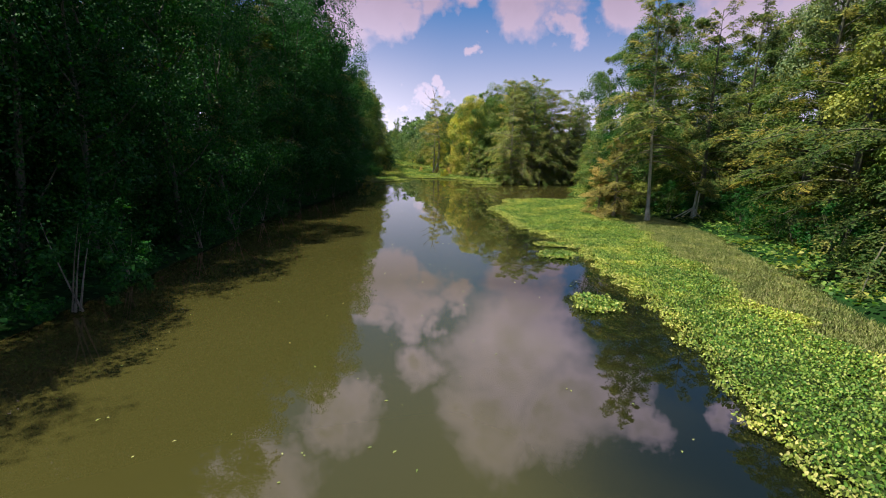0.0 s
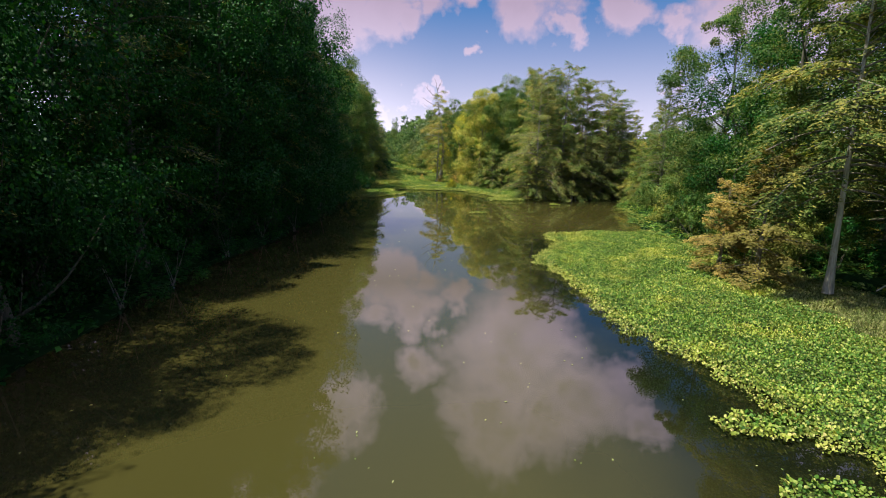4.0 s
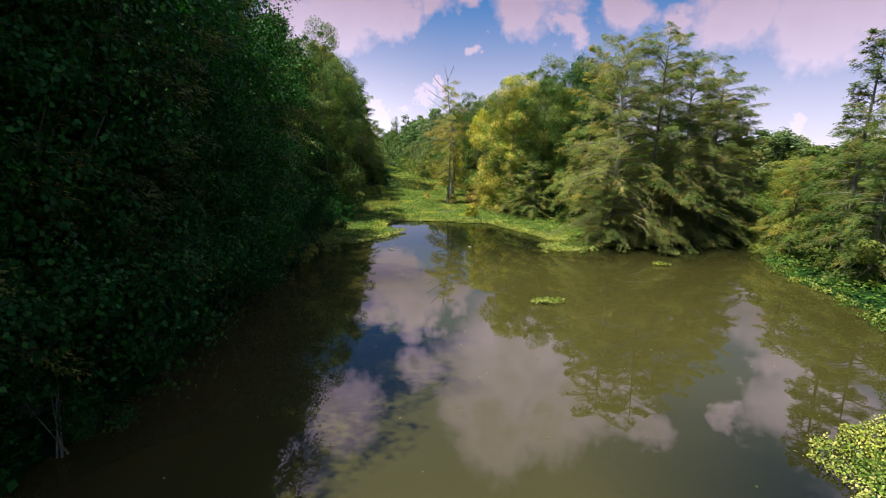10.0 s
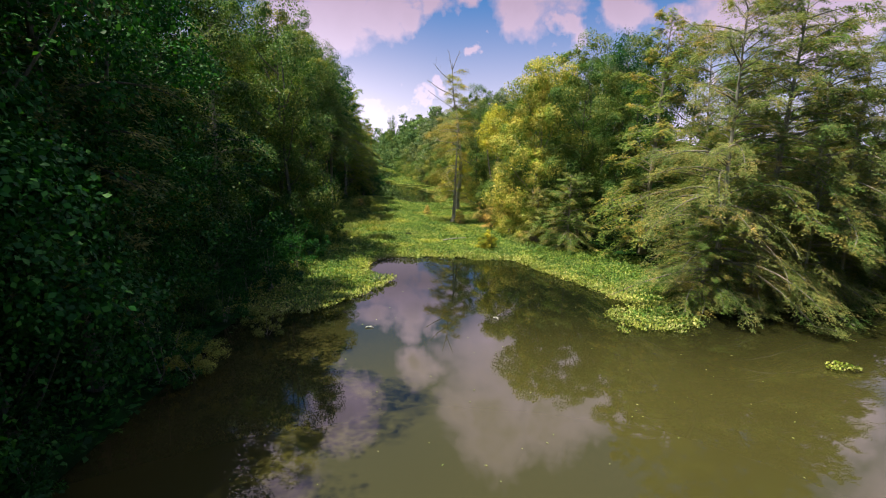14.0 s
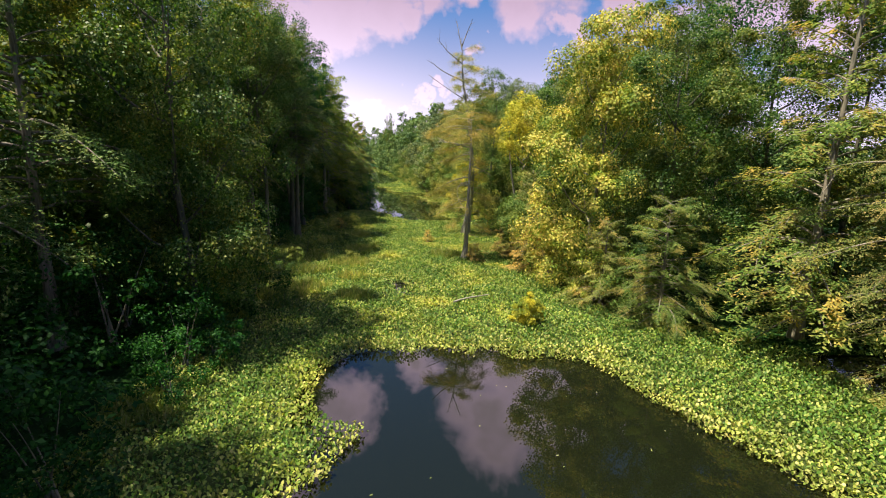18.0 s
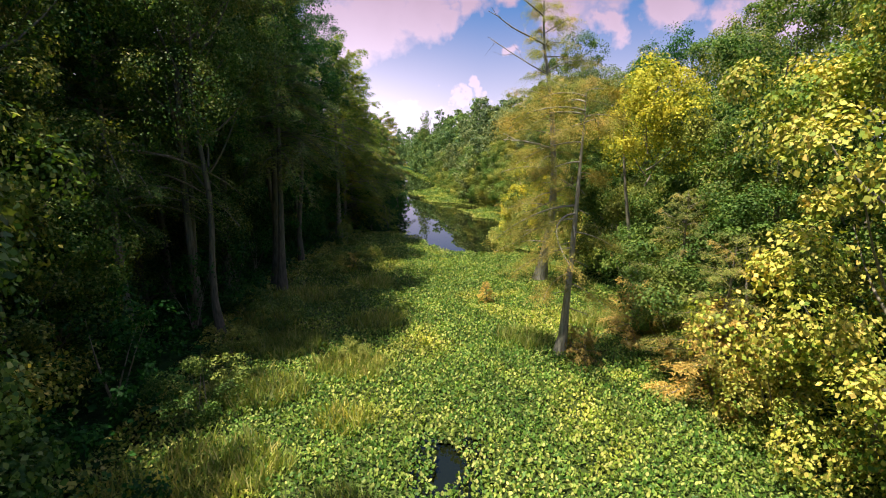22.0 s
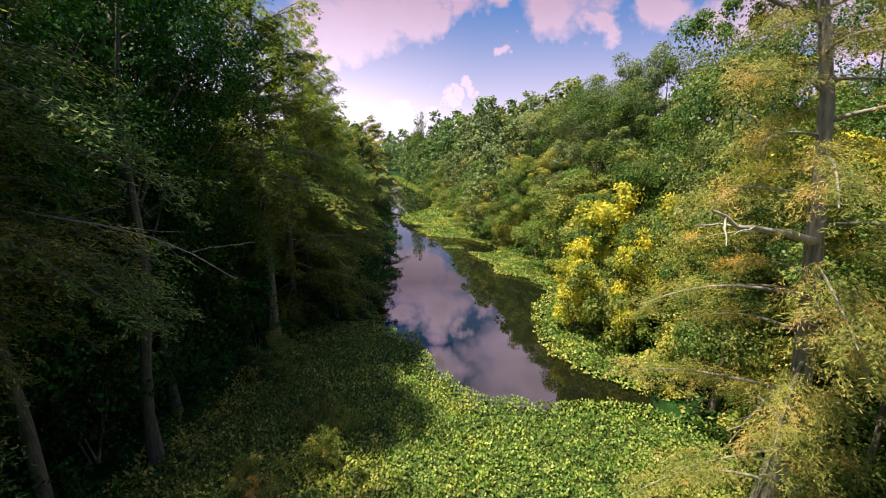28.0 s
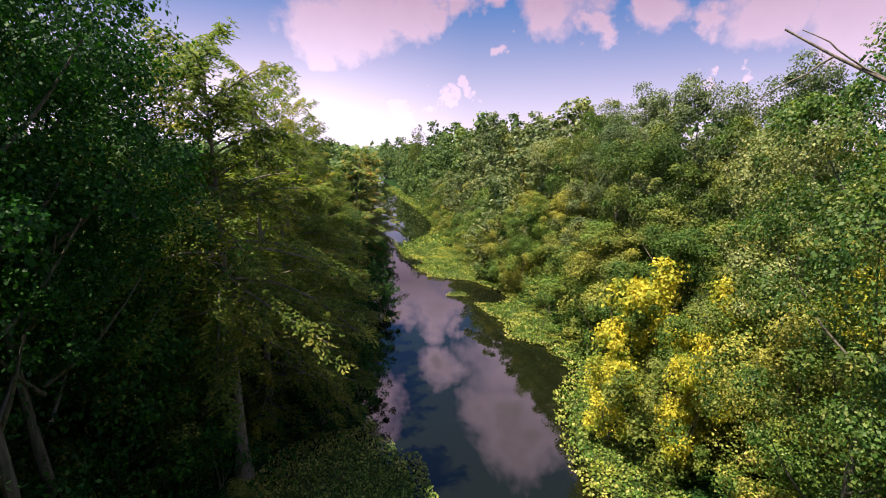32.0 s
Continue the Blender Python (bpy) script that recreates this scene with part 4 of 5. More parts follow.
# right bank, by the first bed
pale = new("bald_cypress")
cypress_parts(pale, np.random.default_rng(4), 15.6, 4.4, M_BOUGH, first=0.27, thin=1.2, bark=M_PALE, limb_bark=M_BARK, long=0.2, fat=0.4, dense=1.3, girth=0.58, limbs_per_m=4.8, full=0.4)
tagged(pale, "bald cypress with a bare pale grey lower trunk", "tree")
pale.matrix_basis = pose(15.4, 35.4, 0.15, 0, -4, 30)
for kind, x, y, h in (("cypress_young", 13.5, 37.2, 0.95), ("cypress_young", 12.9, 39.2, 0.7), ("bush", 14.6, 39.5, 0.9), ("cypress_green", 21.5, 39.5, 1.0), ("cypress_green", 25.3, 41, 1.05), ("cypress_green", 22.5, 30, 1.1), ("cypress_green", 24.5, 27, 1.2), ("cypress_green", 26, 34, 1.15),
                      ("cypress_green", 20.8, 24.5, 1.05), ("cypress_green", 18.8, 18, 1.0), ("oak_c", 24, 20, 1.2), ("cypress_green", 19.5, 11.5, 1.1), ("oak_a", 25, 13, 1.1), ("cypress_green", 18.5, 4.5, 1.1), ("oak_a", 19, -3, 1.0), ("oak_b", 18, -14, 1.0), ("oak_c", 30, 30, 1.1),
                      ("oak_h", 18.0, 42.5, 0.98), ("oak_a", 17.9, 46.2, 0.8), ("oak_h", 18.5, 50.0, 0.9), ("oak_h", 22, 46, 0.95), ("oak_a", 27, 50, 0.95), ("oak_h", 22.5, 56, 0.56), ("cypress_c", 22.5, 68.1, 0.89), ("cypress_b", 21.0, 64.2, 0.62), ("cypress_b", 21.8, 71.4, 0.42), ("oak_h", 25.6, 62.5, 0.62), ("cypress_b", 25.4, 72.5, 0.55), ("oak_f", 26.4, 67.6, 0.7), ("oak_f", 25.6, 77, 0.7), ("oak_f", 28, 81.5, 0.7), ("oak_c", 30, 62, 0.75), ("oak_f", 29, 74, 0.9)):
    put(kind, x, y, h)
for x, y, k, h in ((17.6, 40, "bush", 0.8), (16.6, 44, "bush", 1.1), (16.3, 48.2, "bush", 1.0), (17, 51.5, "bush", 1.0), (18, 55.5, "bush", 1.1), (19.2, 58.4, "bush_yellow", 0.8), (20.6, 61.5, "bush", 1.2), (21, 66, "bush", 1.1), (23, 70.5, "bush", 1.1), (23.5, 75.5, "bush", 1.0), (20, 28, "bush_dark", 0.7), (21.6, 34.5, "bush_dark", 0.7), (19.6, 37, "bush_dark", 0.55), (20.4, 32.6, "bush_dark", 0.6), (18.6, 39, "bush_dark", 0.8), (19.4, 30, "bush_dark", 0.55), (22.4, 31.5, "bush_dark", 0.9), (23, 37, "bush_dark", 1.0), (19.5, 26, "bush_dark", 0.6), (20.5, 21, "bush_dark", 0.9), (17.6, 18.6, "bush", 0.6), (22.5, 25.5, "bush_dark", 1.0), (16.6, 10.5, "bush", 0.6), (18, 7, "bush_dark", 0.8), (15.8, 5, "bush", 0.6), (18.6, 22, "bush_dark", 0.8), (17, 14, "bush_dark", 0.8), (21, 78.5, "bush", 1.0)):
    put(k, x, y, h)
for k in range(10):
    put("oak_c" if k % 2 else "oak_e", 28.5 + W.uniform(-1.5, 1.5), -2 + k * 5.4, W.uniform(1.05, 1.25), 1.05, rng=W)
# the cypress clump beyond the inlet
for kind, x, y, h, w in (("cypress_tan", 10.6, 75.4, 0.97, 0.9), ("cypress_b", 14.0, 77.4, 0.99, 1.0), ("cypress_tan", 17.2, 78.2, 0.93, 1.0), ("cypress_tan", 13.4, 82.4, 0.95, 0.9), ("cypress_b", 20.4, 80.4, 0.86, 0.95), ("cypress_tan", 22.6, 81.6, 0.72, 0.8), ("cypress_rust", 12.4, 75.2, 0.42, 0.46), ("cypress_b", 9.6, 74.8, 0.32, 0.5), ("cypress_tan", 15.2, 75.6, 0.5, 0.5), ("cypress_rust", 17.8, 76.4, 0.46, 0.5), ("cypress_b", 23.0, 85.0, 0.76, 0.85), ("cypress_tan", 19.4, 78.0, 0.45, 0.6),
                         ("cypress_a", 19, 86, 0.95, 1.0), ("cypress_a", 11.5, 86.5, 1.05, 0.95), ("oak_h", 16.5, 91, 0.95, 1.0), ("oak_h", 12.4, 91.6, 0.95, 0.9), ("cypress_a", 23.5, 88, 0.85, 1.0), ("oak_c", 23, 94, 0.8, 1.0), ("cypress_c", 28.5, 91, 0.72, 0.7), ("oak_c", 33, 87, 0.52, 1.0), ("oak_c", 28, 88, 0.42, 0.8), ("oak_c", 37, 92, 0.55, 1.0), ("bush", 17, 83.5, 1.2, 1.2), ("bush", 13, 81, 1.0, 1.0)):
    put(kind, x, y, h, w, z=0.0)
# yellowing trees and the low right bank
for kind, x, y, h, w in (("yellow", 4.8, 94.8, 1.17, 1.05), ("oak_f", 4.0, 99.8, 0.72, 0.9), ("cypress_rust", 2.5, 98.4, 0.36, 0.5), ("cypress_rust", 3.2, 103.2, 0.42, 0.55), ("cypress_rust", 4.6, 91.0, 0.3, 0.42), ("gold_tree", 3.0, 108.6, 1.0, 1.0), ("oak_h", 8.4, 92.4, 0.85, 0.85), ("oak_h", 10, 97, 1.0, 0.95), ("cypress_b", 6.6, 88.6, 0.36, 0.5), ("oak_h", 7.0, 103.5, 0.85, 0.85), ("oak_c", 11, 105, 1.12, 1.0), ("oak_a", 15, 101, 1.1, 1.0),
                         ("bush_yellow", 4.4, 91.6, 1.0, 1.0), ("bush", 6.0, 90.2, 0.9, 0.9), ("bush_yellow", 3.0, 95.6, 0.9, 0.9), ("bush", 3.4, 103, 1.3, 1.2), ("bush", 3.6, 106.3, 1.2, 1.1), ("oak_c", 7.2, 109, 0.78, 0.85), ("bush", 3.4, 110, 1.4, 1.2), ("bush_rust", 2.6, 98.2, 0.75, 1.0), ("bush_rust", 1.4, 103.4, 0.6, 0.8), ("bush", 2.4, 101, 0.8, 0.9),
                         ("bush_yellow", 1.6, 117, 1.1, 1.0), ("bush_yellow", 0.4, 121.2, 0.9, 1.0), ("oak_f", 3.6, 115.5, 0.9, 1.0), ("gold", -2.3, 128.0, 1.05, 0.95), ("gold", 0.2, 125.8, 1.35, 0.9), ("gold", 3.0, 129.2, 1.65, 1.2), ("bush_yellow", 1.4, 127.4, 1.3, 1.2), ("bush_yellow", 2.6, 124.0, 1.4, 1.3), ("gold_tree", 4.6, 121.6, 0.88, 1.0), ("oak_h", 1.3, 119.6, 0.92, 0.78), ("bush", 0.4, 133, 1.5, 1.2), ("gold", 0.2, 131.6, 1.75, 1.7), ("oak_f", 1.4, 128.6, 0.7, 0.8), ("bush", 0.0, 126.5, 1.4, 1.3), ("bush", 0.4, 137, 1.6, 1.3), ("oak_c", 3.4, 136, 0.66, 0.9), ("oak_f", 3.6, 124, 0.85, 1.0), ("oak_c", 8, 124, 0.85, 0.95),
                         ("oak_c", 4.4, 141, 1.0, 0.95), ("oak_c", 9.6, 136.5, 1.1, 1.1), ("oak_a", 12, 130, 1.1, 1.1), ("oak_h", 11.5, 116, 1.0, 1.1), ("oak_c", 0.4, 142.5, 0.55, 0.75), ("oak_c", -0.6, 148.5, 0.66, 0.75), ("oak_c", 1.5, 152, 1.02, 1.0), ("oak_c", -3.0, 155.0, 0.62, 0.8), ("oak_c", 5.8, 163, 1.25, 1.1), ("bush", -2.0, 145.4, 1.3, 1.1), ("bush", -4.2, 151.8, 1.3, 1.1)):
    put(kind, x, y, h, w)


def dead_branch(root, start, way, length, rng, r=0.06, mat=M_GREY):
    s = Soup()
    t = np.linspace(0, 1, 8)
    way = unit(np.array(way, float))
    wob = np.cumsum(rng.normal(size=(8, 3)) * 0.06, 0) * length * 0.35
    p = np.array(start) + way * length * t[:, None] + wob * t[:, None]
    s.tube(p, r * (1 - 0.85 * t) + 0.006, 6)
    for k in (3, 4, 5, 6):
        d = unit(way + rng.normal(size=3) * 0.42)
        ln = length * rng.uniform(0.14, 0.3)
        s.tube(p[k] + d * ln * t[:, None] + np.cumsum(rng.normal(size=(8, 3)) * 0.02, 0) * ln, 0.26 * r * (1 - 0.8 * t) + 0.003, 4)
    return s.object("dead_branch", mat, root, True)


g = np.random.default_rng(5)
one = new("bald_cypress")
# limbs: height, azimuth (180 is towards the river), length, rise, sag
ONE = [(9.9, 180, 1.9, 0.35, 0.45), (9.7, 120, 1.5, 0.4, 0.4), (9.4, 215, 3.0, 0.2, 0.35), (9.3, 172, 3.1, 0.15, 0.35), (9.2, 0, 1.6, 0.3, 0.4), (9.0, 300, 1.6, 0.25, 0.4), (8.9, 250, 2.0, 0.15, 0.4), (8.7, 60, 1.5, 0.25, 0.45), (10.1, 20, 1.1, 0.3, 0.3), (10.2, 250, 1.1, 0.3, 0.3),
       (8.3, 160, 2.4, 0.05, 0.4), (7.6, 195, 1.9, 0.0, 0.4), (7.2, 20, 1.0, 0.1, 0.4), (6.0, 178, 3.0, -0.05, 0.45), (5.7, 205, 2.8, -0.05, 0.5), (5.5, 165, 2.4, -0.1, 0.4), (4.4, 190, 2.2, -0.1, 0.35), (3.4, 200, 1.6, -0.2, 0.3), (3.0, 330, 1.5, -0.2, 0.3), (5.0, 340, 1.4, 0, 0.3)]
cypress_parts(one, g, 10.5, 3.0, M_RUST, wispy=True, thin=2.9, long=0.1, fat=0.17, dense=3.3, lean=((0, 0.5, 9, 10.5), (-0.12, 0, 0.2, 0.15)), given=ONE, girth=1.0, bark=M_GREY)
tagged(one, "bald cypress standing in the bed, bare grey trunk, yellowing sprays", "tree")
one.matrix_basis = pose(-1.98, 101.2, 0.05)
for a in range(7):
    dead_branch(one, (0.06, 0, 2.0 + a * 0.65), (math.cos(a * 2.2), math.sin(a * 2.2), -0.35), 0.9, g, 0.028)
two = new("bald_cypress")
TWO = []
for k in range(56):
    zk = 2.0 + 14.6 * ((k + 0.5) / 56) ** 0.95
    TWO.append((zk, k * 137.5 + 20 * math.sin(k * 1.7), (3.4 if zk < 11 else 3.4 - 0.3 * (zk - 11)) * (0.62 + 0.38 * math.sin(k * 2.3)), 0.1 + 0.1 * math.sin(k * 3.1) + 0.02 * zk, 0.38))
cypress_parts(two, g, 17.6, 4.0, M_TAN, wispy=True, thin=2.3, long=0.1, fat=0.15, dense=3.6, lean=((0, 3.5, 6, 8.5, 11, 14, 17.6), (-0.1, 0.35, 0.4, 0.2, -0.1, -0.7, -0.9)), given=TWO, girth=1.2, bark=M_GREY)
tagged(two, "tall bald cypress with bare dead branches at its top", "tree")
two.matrix_basis = pose(-1.4, 112.3, 0.05)
for (x0, z0), (x1, z1), dy, r in (((-0.2, 12.2), (-3.6, 14.5), 0.85, 0.045), ((-0.6, 13.9), (-3.9, 15.3), -0.4, 0.06), ((-0.75, 15.4), (-3.3, 17.4), 0.2, 0.055), ((-0.85, 16.6), (-1.3, 19.2), 0.3, 0.05), ((-0.85, 16.9), (-0.2, 18.8), -0.3, 0.045),
                                  ((0.2, 8.1), (-3.2, 8.9), -1.05, 0.095), ((0.4, 6.5), (2.0, 5.7), -0.3, 0.08), ((0.35, 7.0), (-1.4, 7.5), -0.4, 0.05), ((0.4, 5.0), (-1.5, 4.5), -0.5, 0.05), ((0.4, 5.4), (2.1, 6.8), 0.4, 0.05)):
    d = np.array([x1 - x0, dy * 2, z1 - z0])
    dead_branch(two, (x0, 0, z0), d, float(np.linalg.norm(d)), g, r, M_PALE if r > 0.09 else M_BARK)


def snag():
    ob = new("dead_snag")
    s = Soup()
    t = np.linspace(0, 1, 7)
    for dx, h, r in ((0.0, 2.5, 0.12), (0.2, 2.2, 0.08)):
        s.tube(np.stack([dx + 0.25 * t, 0.1 * t, h * t - 0.1], 1), r * (1 - 0.55 * t) + 0.1 * np.exp(-6 * t), 7)
    s.object("trunk", M_PALE, ob, True)
    for dx, h, ln in ((-1, 0.55, 2.0), (0.7, -0.5, 1.1), (-0.8, 0.2, 1.5)):
        b = Soup()
        st = np.array([0.05, 0, 1.0 if h > 0.3 else 0.9])
        b.tube(st + np.array([dx, -0.2, -0.5 if dx < 0 else -0.8]) * ln * 0.8 * t[:, None], 0.05 * (1 - 0.7 * t) + 0.008, 5)
        b.object("dead_branch", M_PALE, ob, True)
    tagged(ob, "short broken dead trunk, bleached grey, forked", "dead tree")
    ob.matrix_basis = pose(18.7, 35.4, 0.15, 0, 0, 0)


snag()

# left bank: slender trunks by the bed, then rows of woods
for kind, x, y, h, w in (("cypress_slim", -19.0, 107.1, 1.0, 1.0), ("cypress_slim", -16.2, 107.8, 0.95, 0.9), ("cypress_slim", -21.4, 105.7, 1.05, 1.0), ("cypress_dark", -19.6, 100.5, 1.0, 0.85), ("cypress_olive", -18.2, 127.8, 1.0, 0.84), ("cypress_olive", -18.6, 131.4, 0.97, 0.84), ("cypress_olive", -19.2, 135.2, 0.94, 0.86), ("cypress_olive", -20.0, 139.6, 0.88, 0.9), ("cypress_olive", -21.0, 144.6, 0.8, 0.95), ("oak_a", -12.9, 28.6, 1.04, 0.78), ("oak_a", -13.1, 23.4, 0.95, 0.78), ("oak_b", -13.8, 18.6, 0.8, 0.75),
                         ("cypress_shade", -14.2, 36.5, 1.0, 0.9), ("cypress_shade", -13.3, 47, 0.9, 0.8), ("cypress_shade", -13, 52.5, 1.0, 0.8)):
    put(kind, x, y, h, w)
leaner = new("bald_cypress")
cypress_parts(leaner, np.random.default_rng(31), 16.3, 4.8, M_OLIVE, first=0.4, full=0.25, long=0.2, fat=0.4, dense=1.4, thin=1.3, limbs_per_m=5.6, droop=1.1, bark=M_BARK)
tagged(leaner, "leaning bald cypress with a bare lower trunk and olive crown", "tree", "trees of the shaded bank")
leaner.matrix_basis = pose(-17.8, 124.2, 0.1, 4, 1, 0)
snagged = put("cypress_slim", -17.0, 109.0, 1.0, 1.0, turn=0)
dead_branch(snagged, (0.1, 0, 8.9), (4.5, 1.1, -0.7), 4.4, g, 0.02)
y = -22.0
while y < 255:
    b = float(left_bank(y))
    near = 92 < y < 128
    for row, off in enumerate((1.5, 5.5, 10.5)):
        if near and row == 0:
            off += 2.5
        if y < 30:
            off += 2.2
        if 30 < y < 42:
            off += 1.3
        if 68 < y < 84:
            off += 3.2
        if 91 < y < 98:
            off += 3.0
        if 125 < y < 150:
            off += 2.6
        if y > 150:
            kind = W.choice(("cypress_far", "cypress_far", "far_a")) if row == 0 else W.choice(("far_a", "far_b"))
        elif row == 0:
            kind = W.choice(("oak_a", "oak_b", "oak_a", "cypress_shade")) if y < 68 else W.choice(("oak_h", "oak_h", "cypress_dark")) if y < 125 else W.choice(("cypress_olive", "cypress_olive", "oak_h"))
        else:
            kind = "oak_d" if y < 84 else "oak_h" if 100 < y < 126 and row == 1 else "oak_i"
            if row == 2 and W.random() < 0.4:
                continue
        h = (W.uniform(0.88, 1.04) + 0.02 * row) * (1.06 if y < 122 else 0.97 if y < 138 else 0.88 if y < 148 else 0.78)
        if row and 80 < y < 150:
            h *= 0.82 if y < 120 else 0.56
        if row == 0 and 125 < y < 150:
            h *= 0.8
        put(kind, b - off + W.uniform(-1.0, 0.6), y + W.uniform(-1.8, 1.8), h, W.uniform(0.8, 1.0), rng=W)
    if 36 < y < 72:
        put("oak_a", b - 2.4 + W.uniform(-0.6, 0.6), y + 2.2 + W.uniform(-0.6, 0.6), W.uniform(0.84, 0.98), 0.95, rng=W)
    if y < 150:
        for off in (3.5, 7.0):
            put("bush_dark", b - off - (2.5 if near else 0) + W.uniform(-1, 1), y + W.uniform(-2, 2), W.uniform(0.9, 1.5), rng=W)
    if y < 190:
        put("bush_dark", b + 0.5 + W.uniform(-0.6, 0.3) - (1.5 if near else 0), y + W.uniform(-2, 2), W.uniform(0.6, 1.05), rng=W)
    y += 4.4 if y < 150 else 6.0
# right bank woods further on
y = 152.0
while y < 262:
    b = float(right_bank(y))
    for off in (1.2, 5.5, 11, 17, 24):
        if y < 205 and off < 20:
            kind = W.choice(("oak_f", "oak_f", "oak_g")) if off < 2 else W.choice(("oak_e" if y < 165 else "oak_g", "oak_g", "oak_f"))
        else:
            kind = W.choice(("far_a", "far_b"))
        h = {1.2: W.uniform(0.6, 1.0), 5.5: W.uniform(0.6, 1.0)}.get(off, W.uniform(0.85, 1.25))
        if kind == "oak_g" and off < 2:
            h *= 0.6
        put(kind, b + off + W.uniform(-1.2, 1.5), y + W.uniform(-2.5, 2.5), h, h * W.uniform(0.9, 1.15), rng=W)
    if y < 210:
        put(W.choice(("bush", "bush", "bush_yellow")), b + 0.2, y + W.uniform(-2, 2), W.uniform(0.8, 1.3), rng=W)
    y += 5.6
for kind, x, y, h, w in (("oak_e", 8.5, 146, 1.2, 1.05), ("oak_e", 3.2, 147, 1.0, 0.95), ("oak_e", 14, 143, 1.25, 1.1), ("oak_e", 15, 124, 1.15, 1.1), ("oak_e", 7.0, 131, 0.95, 0.9), ("oak_f", 5.2, 127.5, 0.9, 1.1), ("oak_f", 4.6, 120, 0.95, 1.1), ("oak_f", 0.8, 140, 0.9, 1.1), ("oak_e", 16, 111, 1.2, 1.1), ("oak_e", 6.8, 152, 1.2, 1.0),
                         ("oak_e", 18, 134, 1.25, 1.15), ("oak_e", 20, 118, 1.2, 1.15), ("oak_f", 7.5, 114, 1.0, 1.15), ("oak_f", 5.8, 106.5, 0.8, 1.0)):
    put(kind, x, y, h, w)
put("oak_high", -21.3, 225.0, 0.98, 0.6, label="tall open-crowned tree standing above the distant woods")
# tall trees deeper on the left bank
for kind, x, y, h, w in (("oak_dim", -17.8, 115.0, 0.93, 0.9), ("oak_dim", -18.8, 117.6, 0.9, 0.9), ("oak_high", -17.8, 102.2, 1.05, 0.9), ("oak_b", -13.0, 49.6, 1.34, 1.0), ("oak_b", -12.8, 53.4, 1.32, 0.95), ("oak_high", -18.6, 103.8, 1.0, 1.0), ("oak_dim", -17.8, 111.2, 1.0, 0.85), ("oak_high", -20.0, 107.6, 1.05, 1.0), ("oak_h", -14.0, 86.2, 1.04, 0.9), ("oak_high", -16.2, 101.4, 0.84, 0.8), ("oak_h", -19.8, 95.6, 0.95, 0.9),
                         ("oak_a", -20.8, 117.5, 1.22, 1.0), ("oak_a", -22, 112.5, 1.2, 1.0), ("oak_b", -21.2, 121.6, 1.06, 0.95), ("oak_b", -24.5, 121.5, 1.0, 1.0), ("oak_b", -21.5, 104, 1.1, 1.0), ("oak_b", -22.5, 97, 1.12, 1.0)):
    put(kind, x, y, h, w)
# woods behind
for x0, x1, y0, y1, n in ((20, 60, 98, 150, 34), (33, 60, -20, 52, 14), (32, 75, 52, 98, 30), (-50, -32, -30, 150, 18), (-120, 70, 262, 330, 56), (-30, 40, -60, -40, 12)):
    for k in range(n):
        x, yy = W.uniform(x0, x1), W.uniform(y0, y1)
        if left_bank(yy) - 4 < x < right_bank(yy) + 4 and yy < 300:
            continue
        pair = ("oak_i", "oak_g") if 50 < yy < 112 and x < 47 else ("far_a", "far_b")
        low = 0.55 if x > 24 and 60 < yy < 150 else 1.0
        put(W.choice(pair), x, yy, W.uniform(0.85, 1.1) * low, W.uniform(0.9, 1.2), rng=W)


def far_woods():
    r = np.random.default_rng(3)
    n = 26000
    x, y = r.uniform(-900, 900, n), r.uniform(330, 900, n)
    s = Soup()
    pts = np.stack([x, y, r.uniform(1, 15, n) + 2 * ragged(x, y, 30, 1)], 1)
    random_leaves(s, r, pts, np.tile(np.array([[0, -0.6, 0.5]]), (n, 1)), 4.0, 3.2)
    tagged(s.object("far_woods", M_FAR), "distant woods closing the river valley", "woods", kind="stuff")


far_woods()
# tufts and low shrubs in the bed
for k, x, yy, h in (("gold", 0.3, 88.0, 0.36), ("gold", 0.7, 88.2, 0.28), ("gold", -0.1, 88.1, 0.26), ("bush_rust", -1.3, 100.4, 0.35), ("bush_rust", -1.6, 101.4, 0.28), ("bush_rust", -4.9, 107.4, 0.28), ("bush", -13.9, 102.1, 0.5), ("bush", -10.1, 99.6, 0.28), ("bush", -13.0, 112.6, 0.5), ("bush", -13.2, 71.0, 0.6), ("bush", -10.2, 70.6, 0.36), ("bush", -11.3, 66.8, 0.45), ("bush_dark", -12.2, 61.5, 0.5), ("bush_dark", -13.0, 75.5, 0.6),
                    ("bush", -14.6, 111.6, 0.45), ("bush_yellow", -12.6, 115.2, 0.42), ("bush_yellow", -14.4, 114.0, 0.36), ("bush_rust", -13.6, 113.2, 0.3), ("bush", -11.8, 106, 0.3), ("bush", -11.5, 90, 0.35), ("bush_dark", -12.2, 84, 0.5), ("bush", -13.5, 95.5, 0.6), ("bush", -16.2, 121, 0.6), ("bush", -14.8, 99.5, 0.4), ("bush", -16.5, 104, 0.5)):
    put(k, x, yy, h, rng=W, z=0.03)
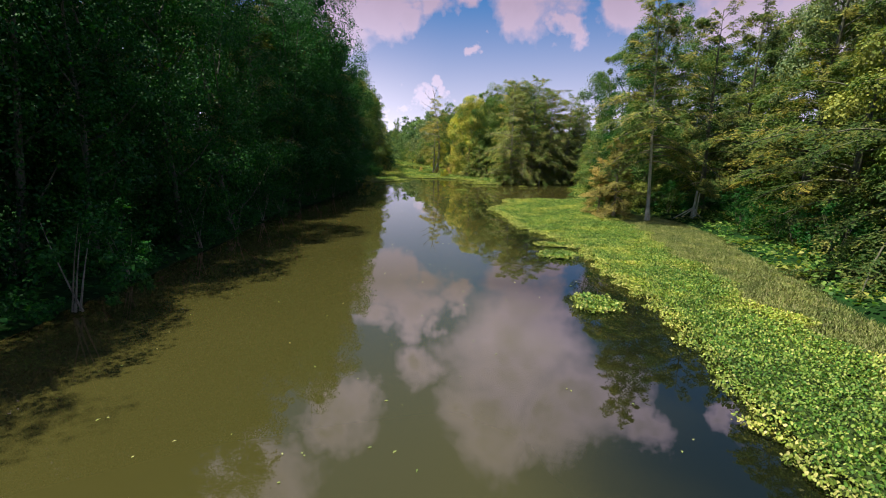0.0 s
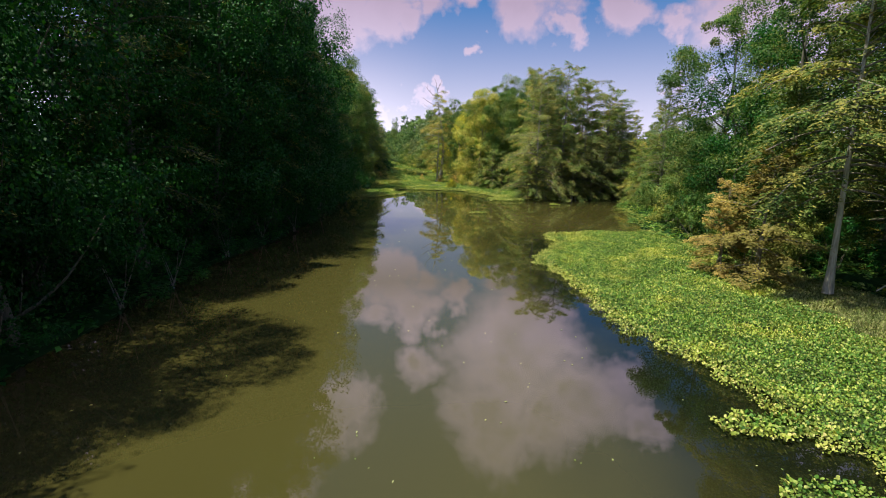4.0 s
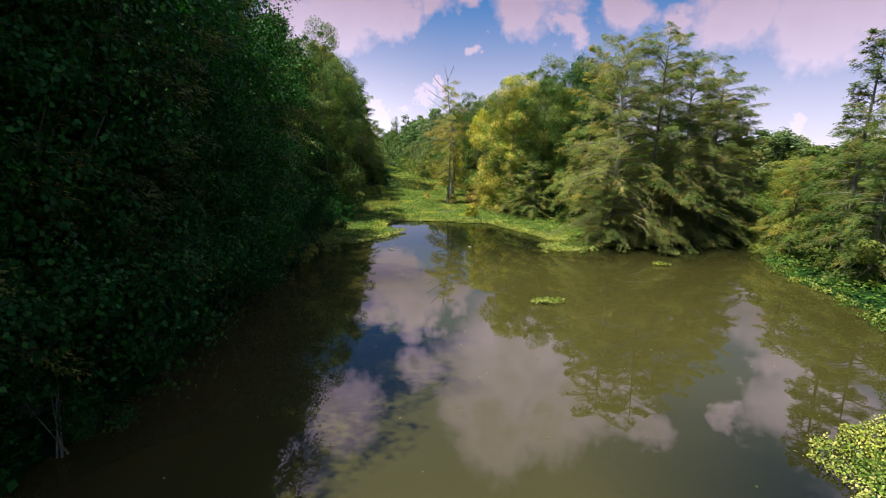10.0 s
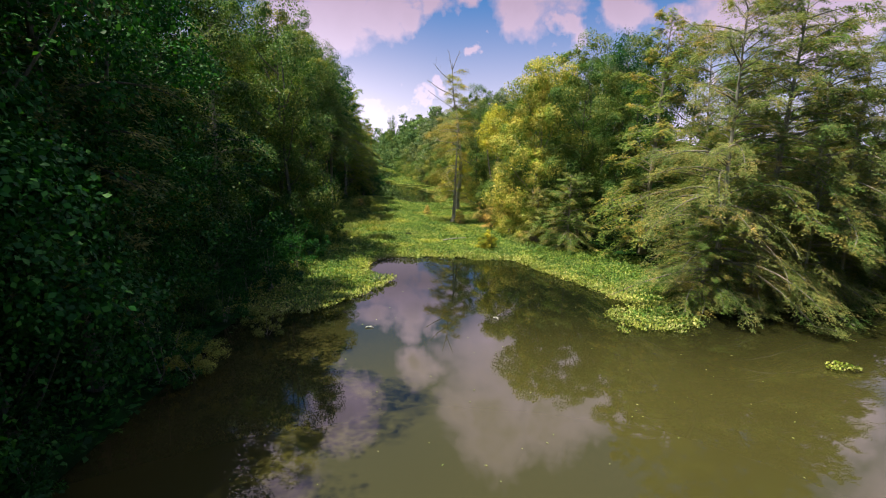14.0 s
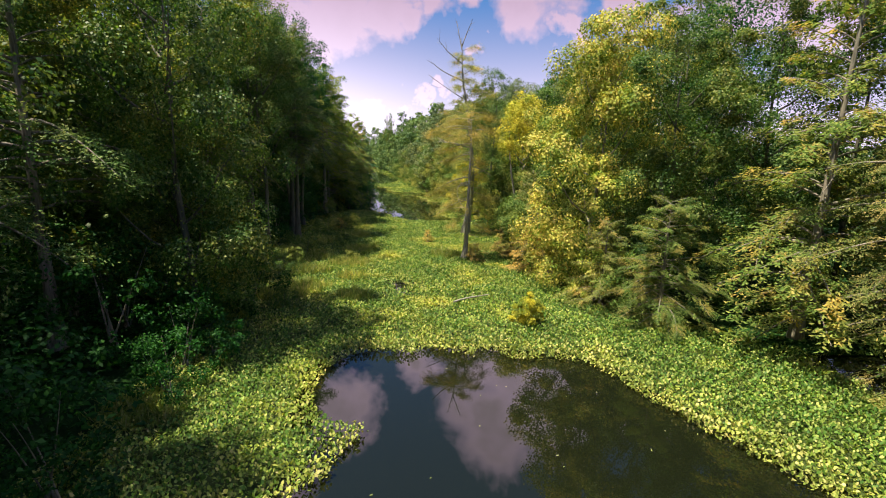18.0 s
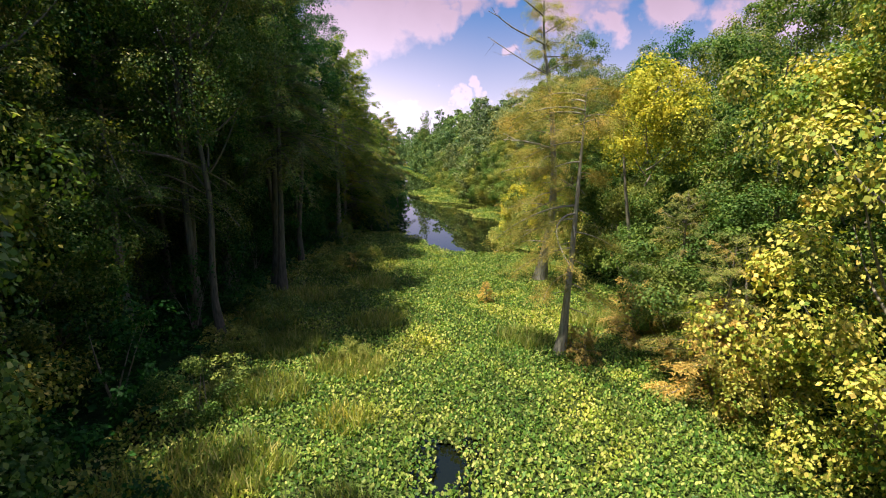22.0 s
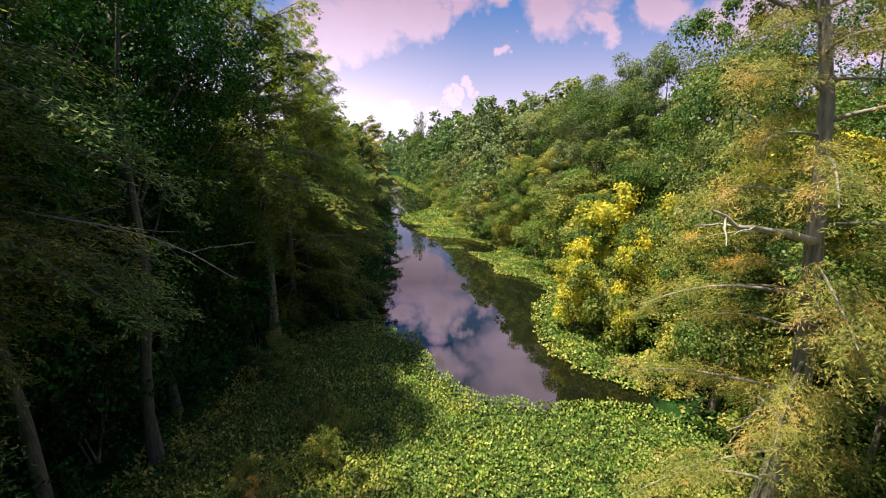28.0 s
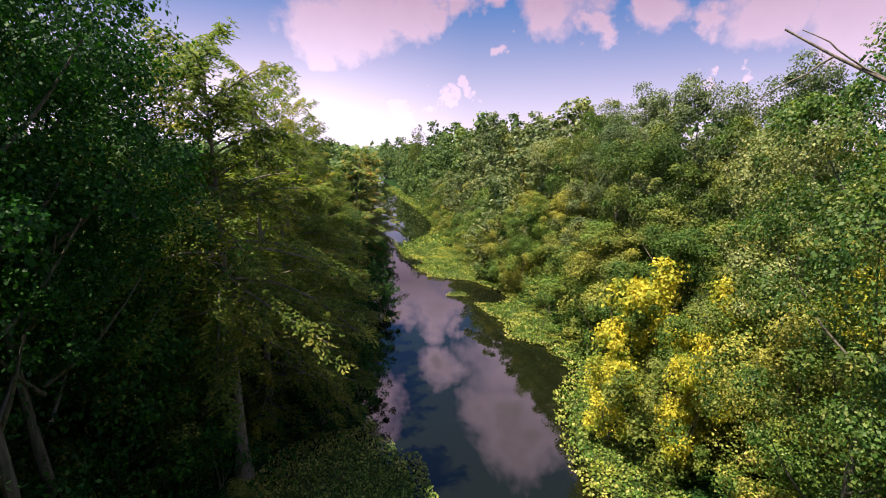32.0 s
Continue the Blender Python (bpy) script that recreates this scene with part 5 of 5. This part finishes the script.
for cx, cy, r in ((-14.2, 88, 1.2), (-12.4, 97, 1.5), (-10.2, 103.5, 1.3), (-14.5, 107, 1.5), (-11.6, 110, 1.2), (-9.2, 95.5, 0.9), (-13.2, 91.5, 1.3), (-12.5, 80, 1.2), (-13.0, 100.6, 1.6), (-10.0, 99.0, 1.4), (-8.4, 91.8, 1.0), (-11.6, 93, 1.6), (-13.2, 117.5, 1.3), (0.5, 105, 1.5), (-3.4, 102.4, 1.2), (-15, 103, 1.4)):
    grass("grass_tussock", "tuft of tall green grass growing in the bed", blob(cx, cy, r, r * 0.8), (cx - 2, cx + 2, cy - 2, cy + 2), 190, 0.6, g, M_REED, kind="")


def undergrowth(label, inside, box, per_m2, mat, rng, tall=0.7):
    x0, x1, y0, y1 = box
    n = int((x1 - x0) * (y1 - y0) * per_m2)
    x, y = rng.uniform(x0, x1, n), rng.uniform(y0, y1, n)
    keep = inside(x, y)
    x, y = x[keep], y[keep]
    n = len(x)
    s = Soup()
    z = 0.12 + tall * rng.uniform(0, 1, n) * np.clip(0.55 + ragged(x, y, 2.0, 0.6), 0.05, 1)
    random_leaves(s, rng, np.stack([x, y, z], 1), np.tile(np.array([[0, 0, 0.6]]), (n, 1)), 0.26, 0.16, up=0.6)
    return tagged(s.object("undergrowth", mat), label, "undergrowth", kind="stuff")


# the shaded bank's undergrowth takes the leaf colour with shade in it
undergrowth("low green undergrowth on the shaded bank, shade put into its colour", lambda x, y: (x < left_bank(y) + 0.9) & (x > left_bank(y) - 8), (-34, -11, -10, 150), 16, M_DARK, g, tall=1.1)
undergrowth("low green undergrowth on the wooded bank", lambda x, y: (x > right_bank(y) - 0.2) & (x < right_bank(y) + 8), (-12, 30, -10, 160), 30, M_WOOD, g)


def floating_leaves():
    r = np.random.default_rng(8)
    n = 420
    y = r.uniform(2, 88, n)
    x = left_bank(y) + 3 + (np.minimum(right_bank(y), 9) - left_bank(y) - 3) * r.uniform(0, 1, n)
    s = Soup()
    a = r.uniform(0, 6.28, n)
    s.leaves(np.stack([x, y, np.full(n, 0.006)], 1), np.stack([np.cos(a), np.sin(a), 0 * a], 1), np.stack([-np.sin(a), np.cos(a), 0 * a], 1), r.uniform(0.03, 0.1, n), 0.04)
    tagged(s.object("floating_leaves", M_GRASS), "small fallen leaves scattered on the water", "leaves", kind="stuff")


floating_leaves()
for x, yy, turn, ln in ((-6.2, 71.6, 20, 0.32), (-0.6, 73.0, -30, 0.3), (-2.1, 91.3, 38, 2.4)):
    st = Soup()
    t = np.linspace(0, 1, 7)
    st.tube(np.stack([ln * (t - 0.5), 0.06 * np.sin(5 * t), 0.02 + 0.03 * np.sin(3.1 * t)], 1), (0.025 if ln < 1 else 0.05) * (1 - 0.6 * t) + 0.006, 6)
    ob = new("driftwood")
    tagged(ob, "pale bare stick lying on the water plants", "driftwood", "sticks on the water plants")
    st.object("stick", M_PALE if ln < 1 else M_GREY, ob, True)
    tw = Soup()
    tw.tube(np.stack([ln * 0.3 * t, ln * 0.25 * t, 0.03 + 0.05 * t], 1), 0.012 * (1 - 0.6 * t) + 0.004, 5)
    tw.object("twig", M_PALE if ln < 1 else M_GREY, ob, True)
    ob.matrix_basis = pose(x, yy, 0.0 if yy < 80 else 0.28, 0, 0, turn)
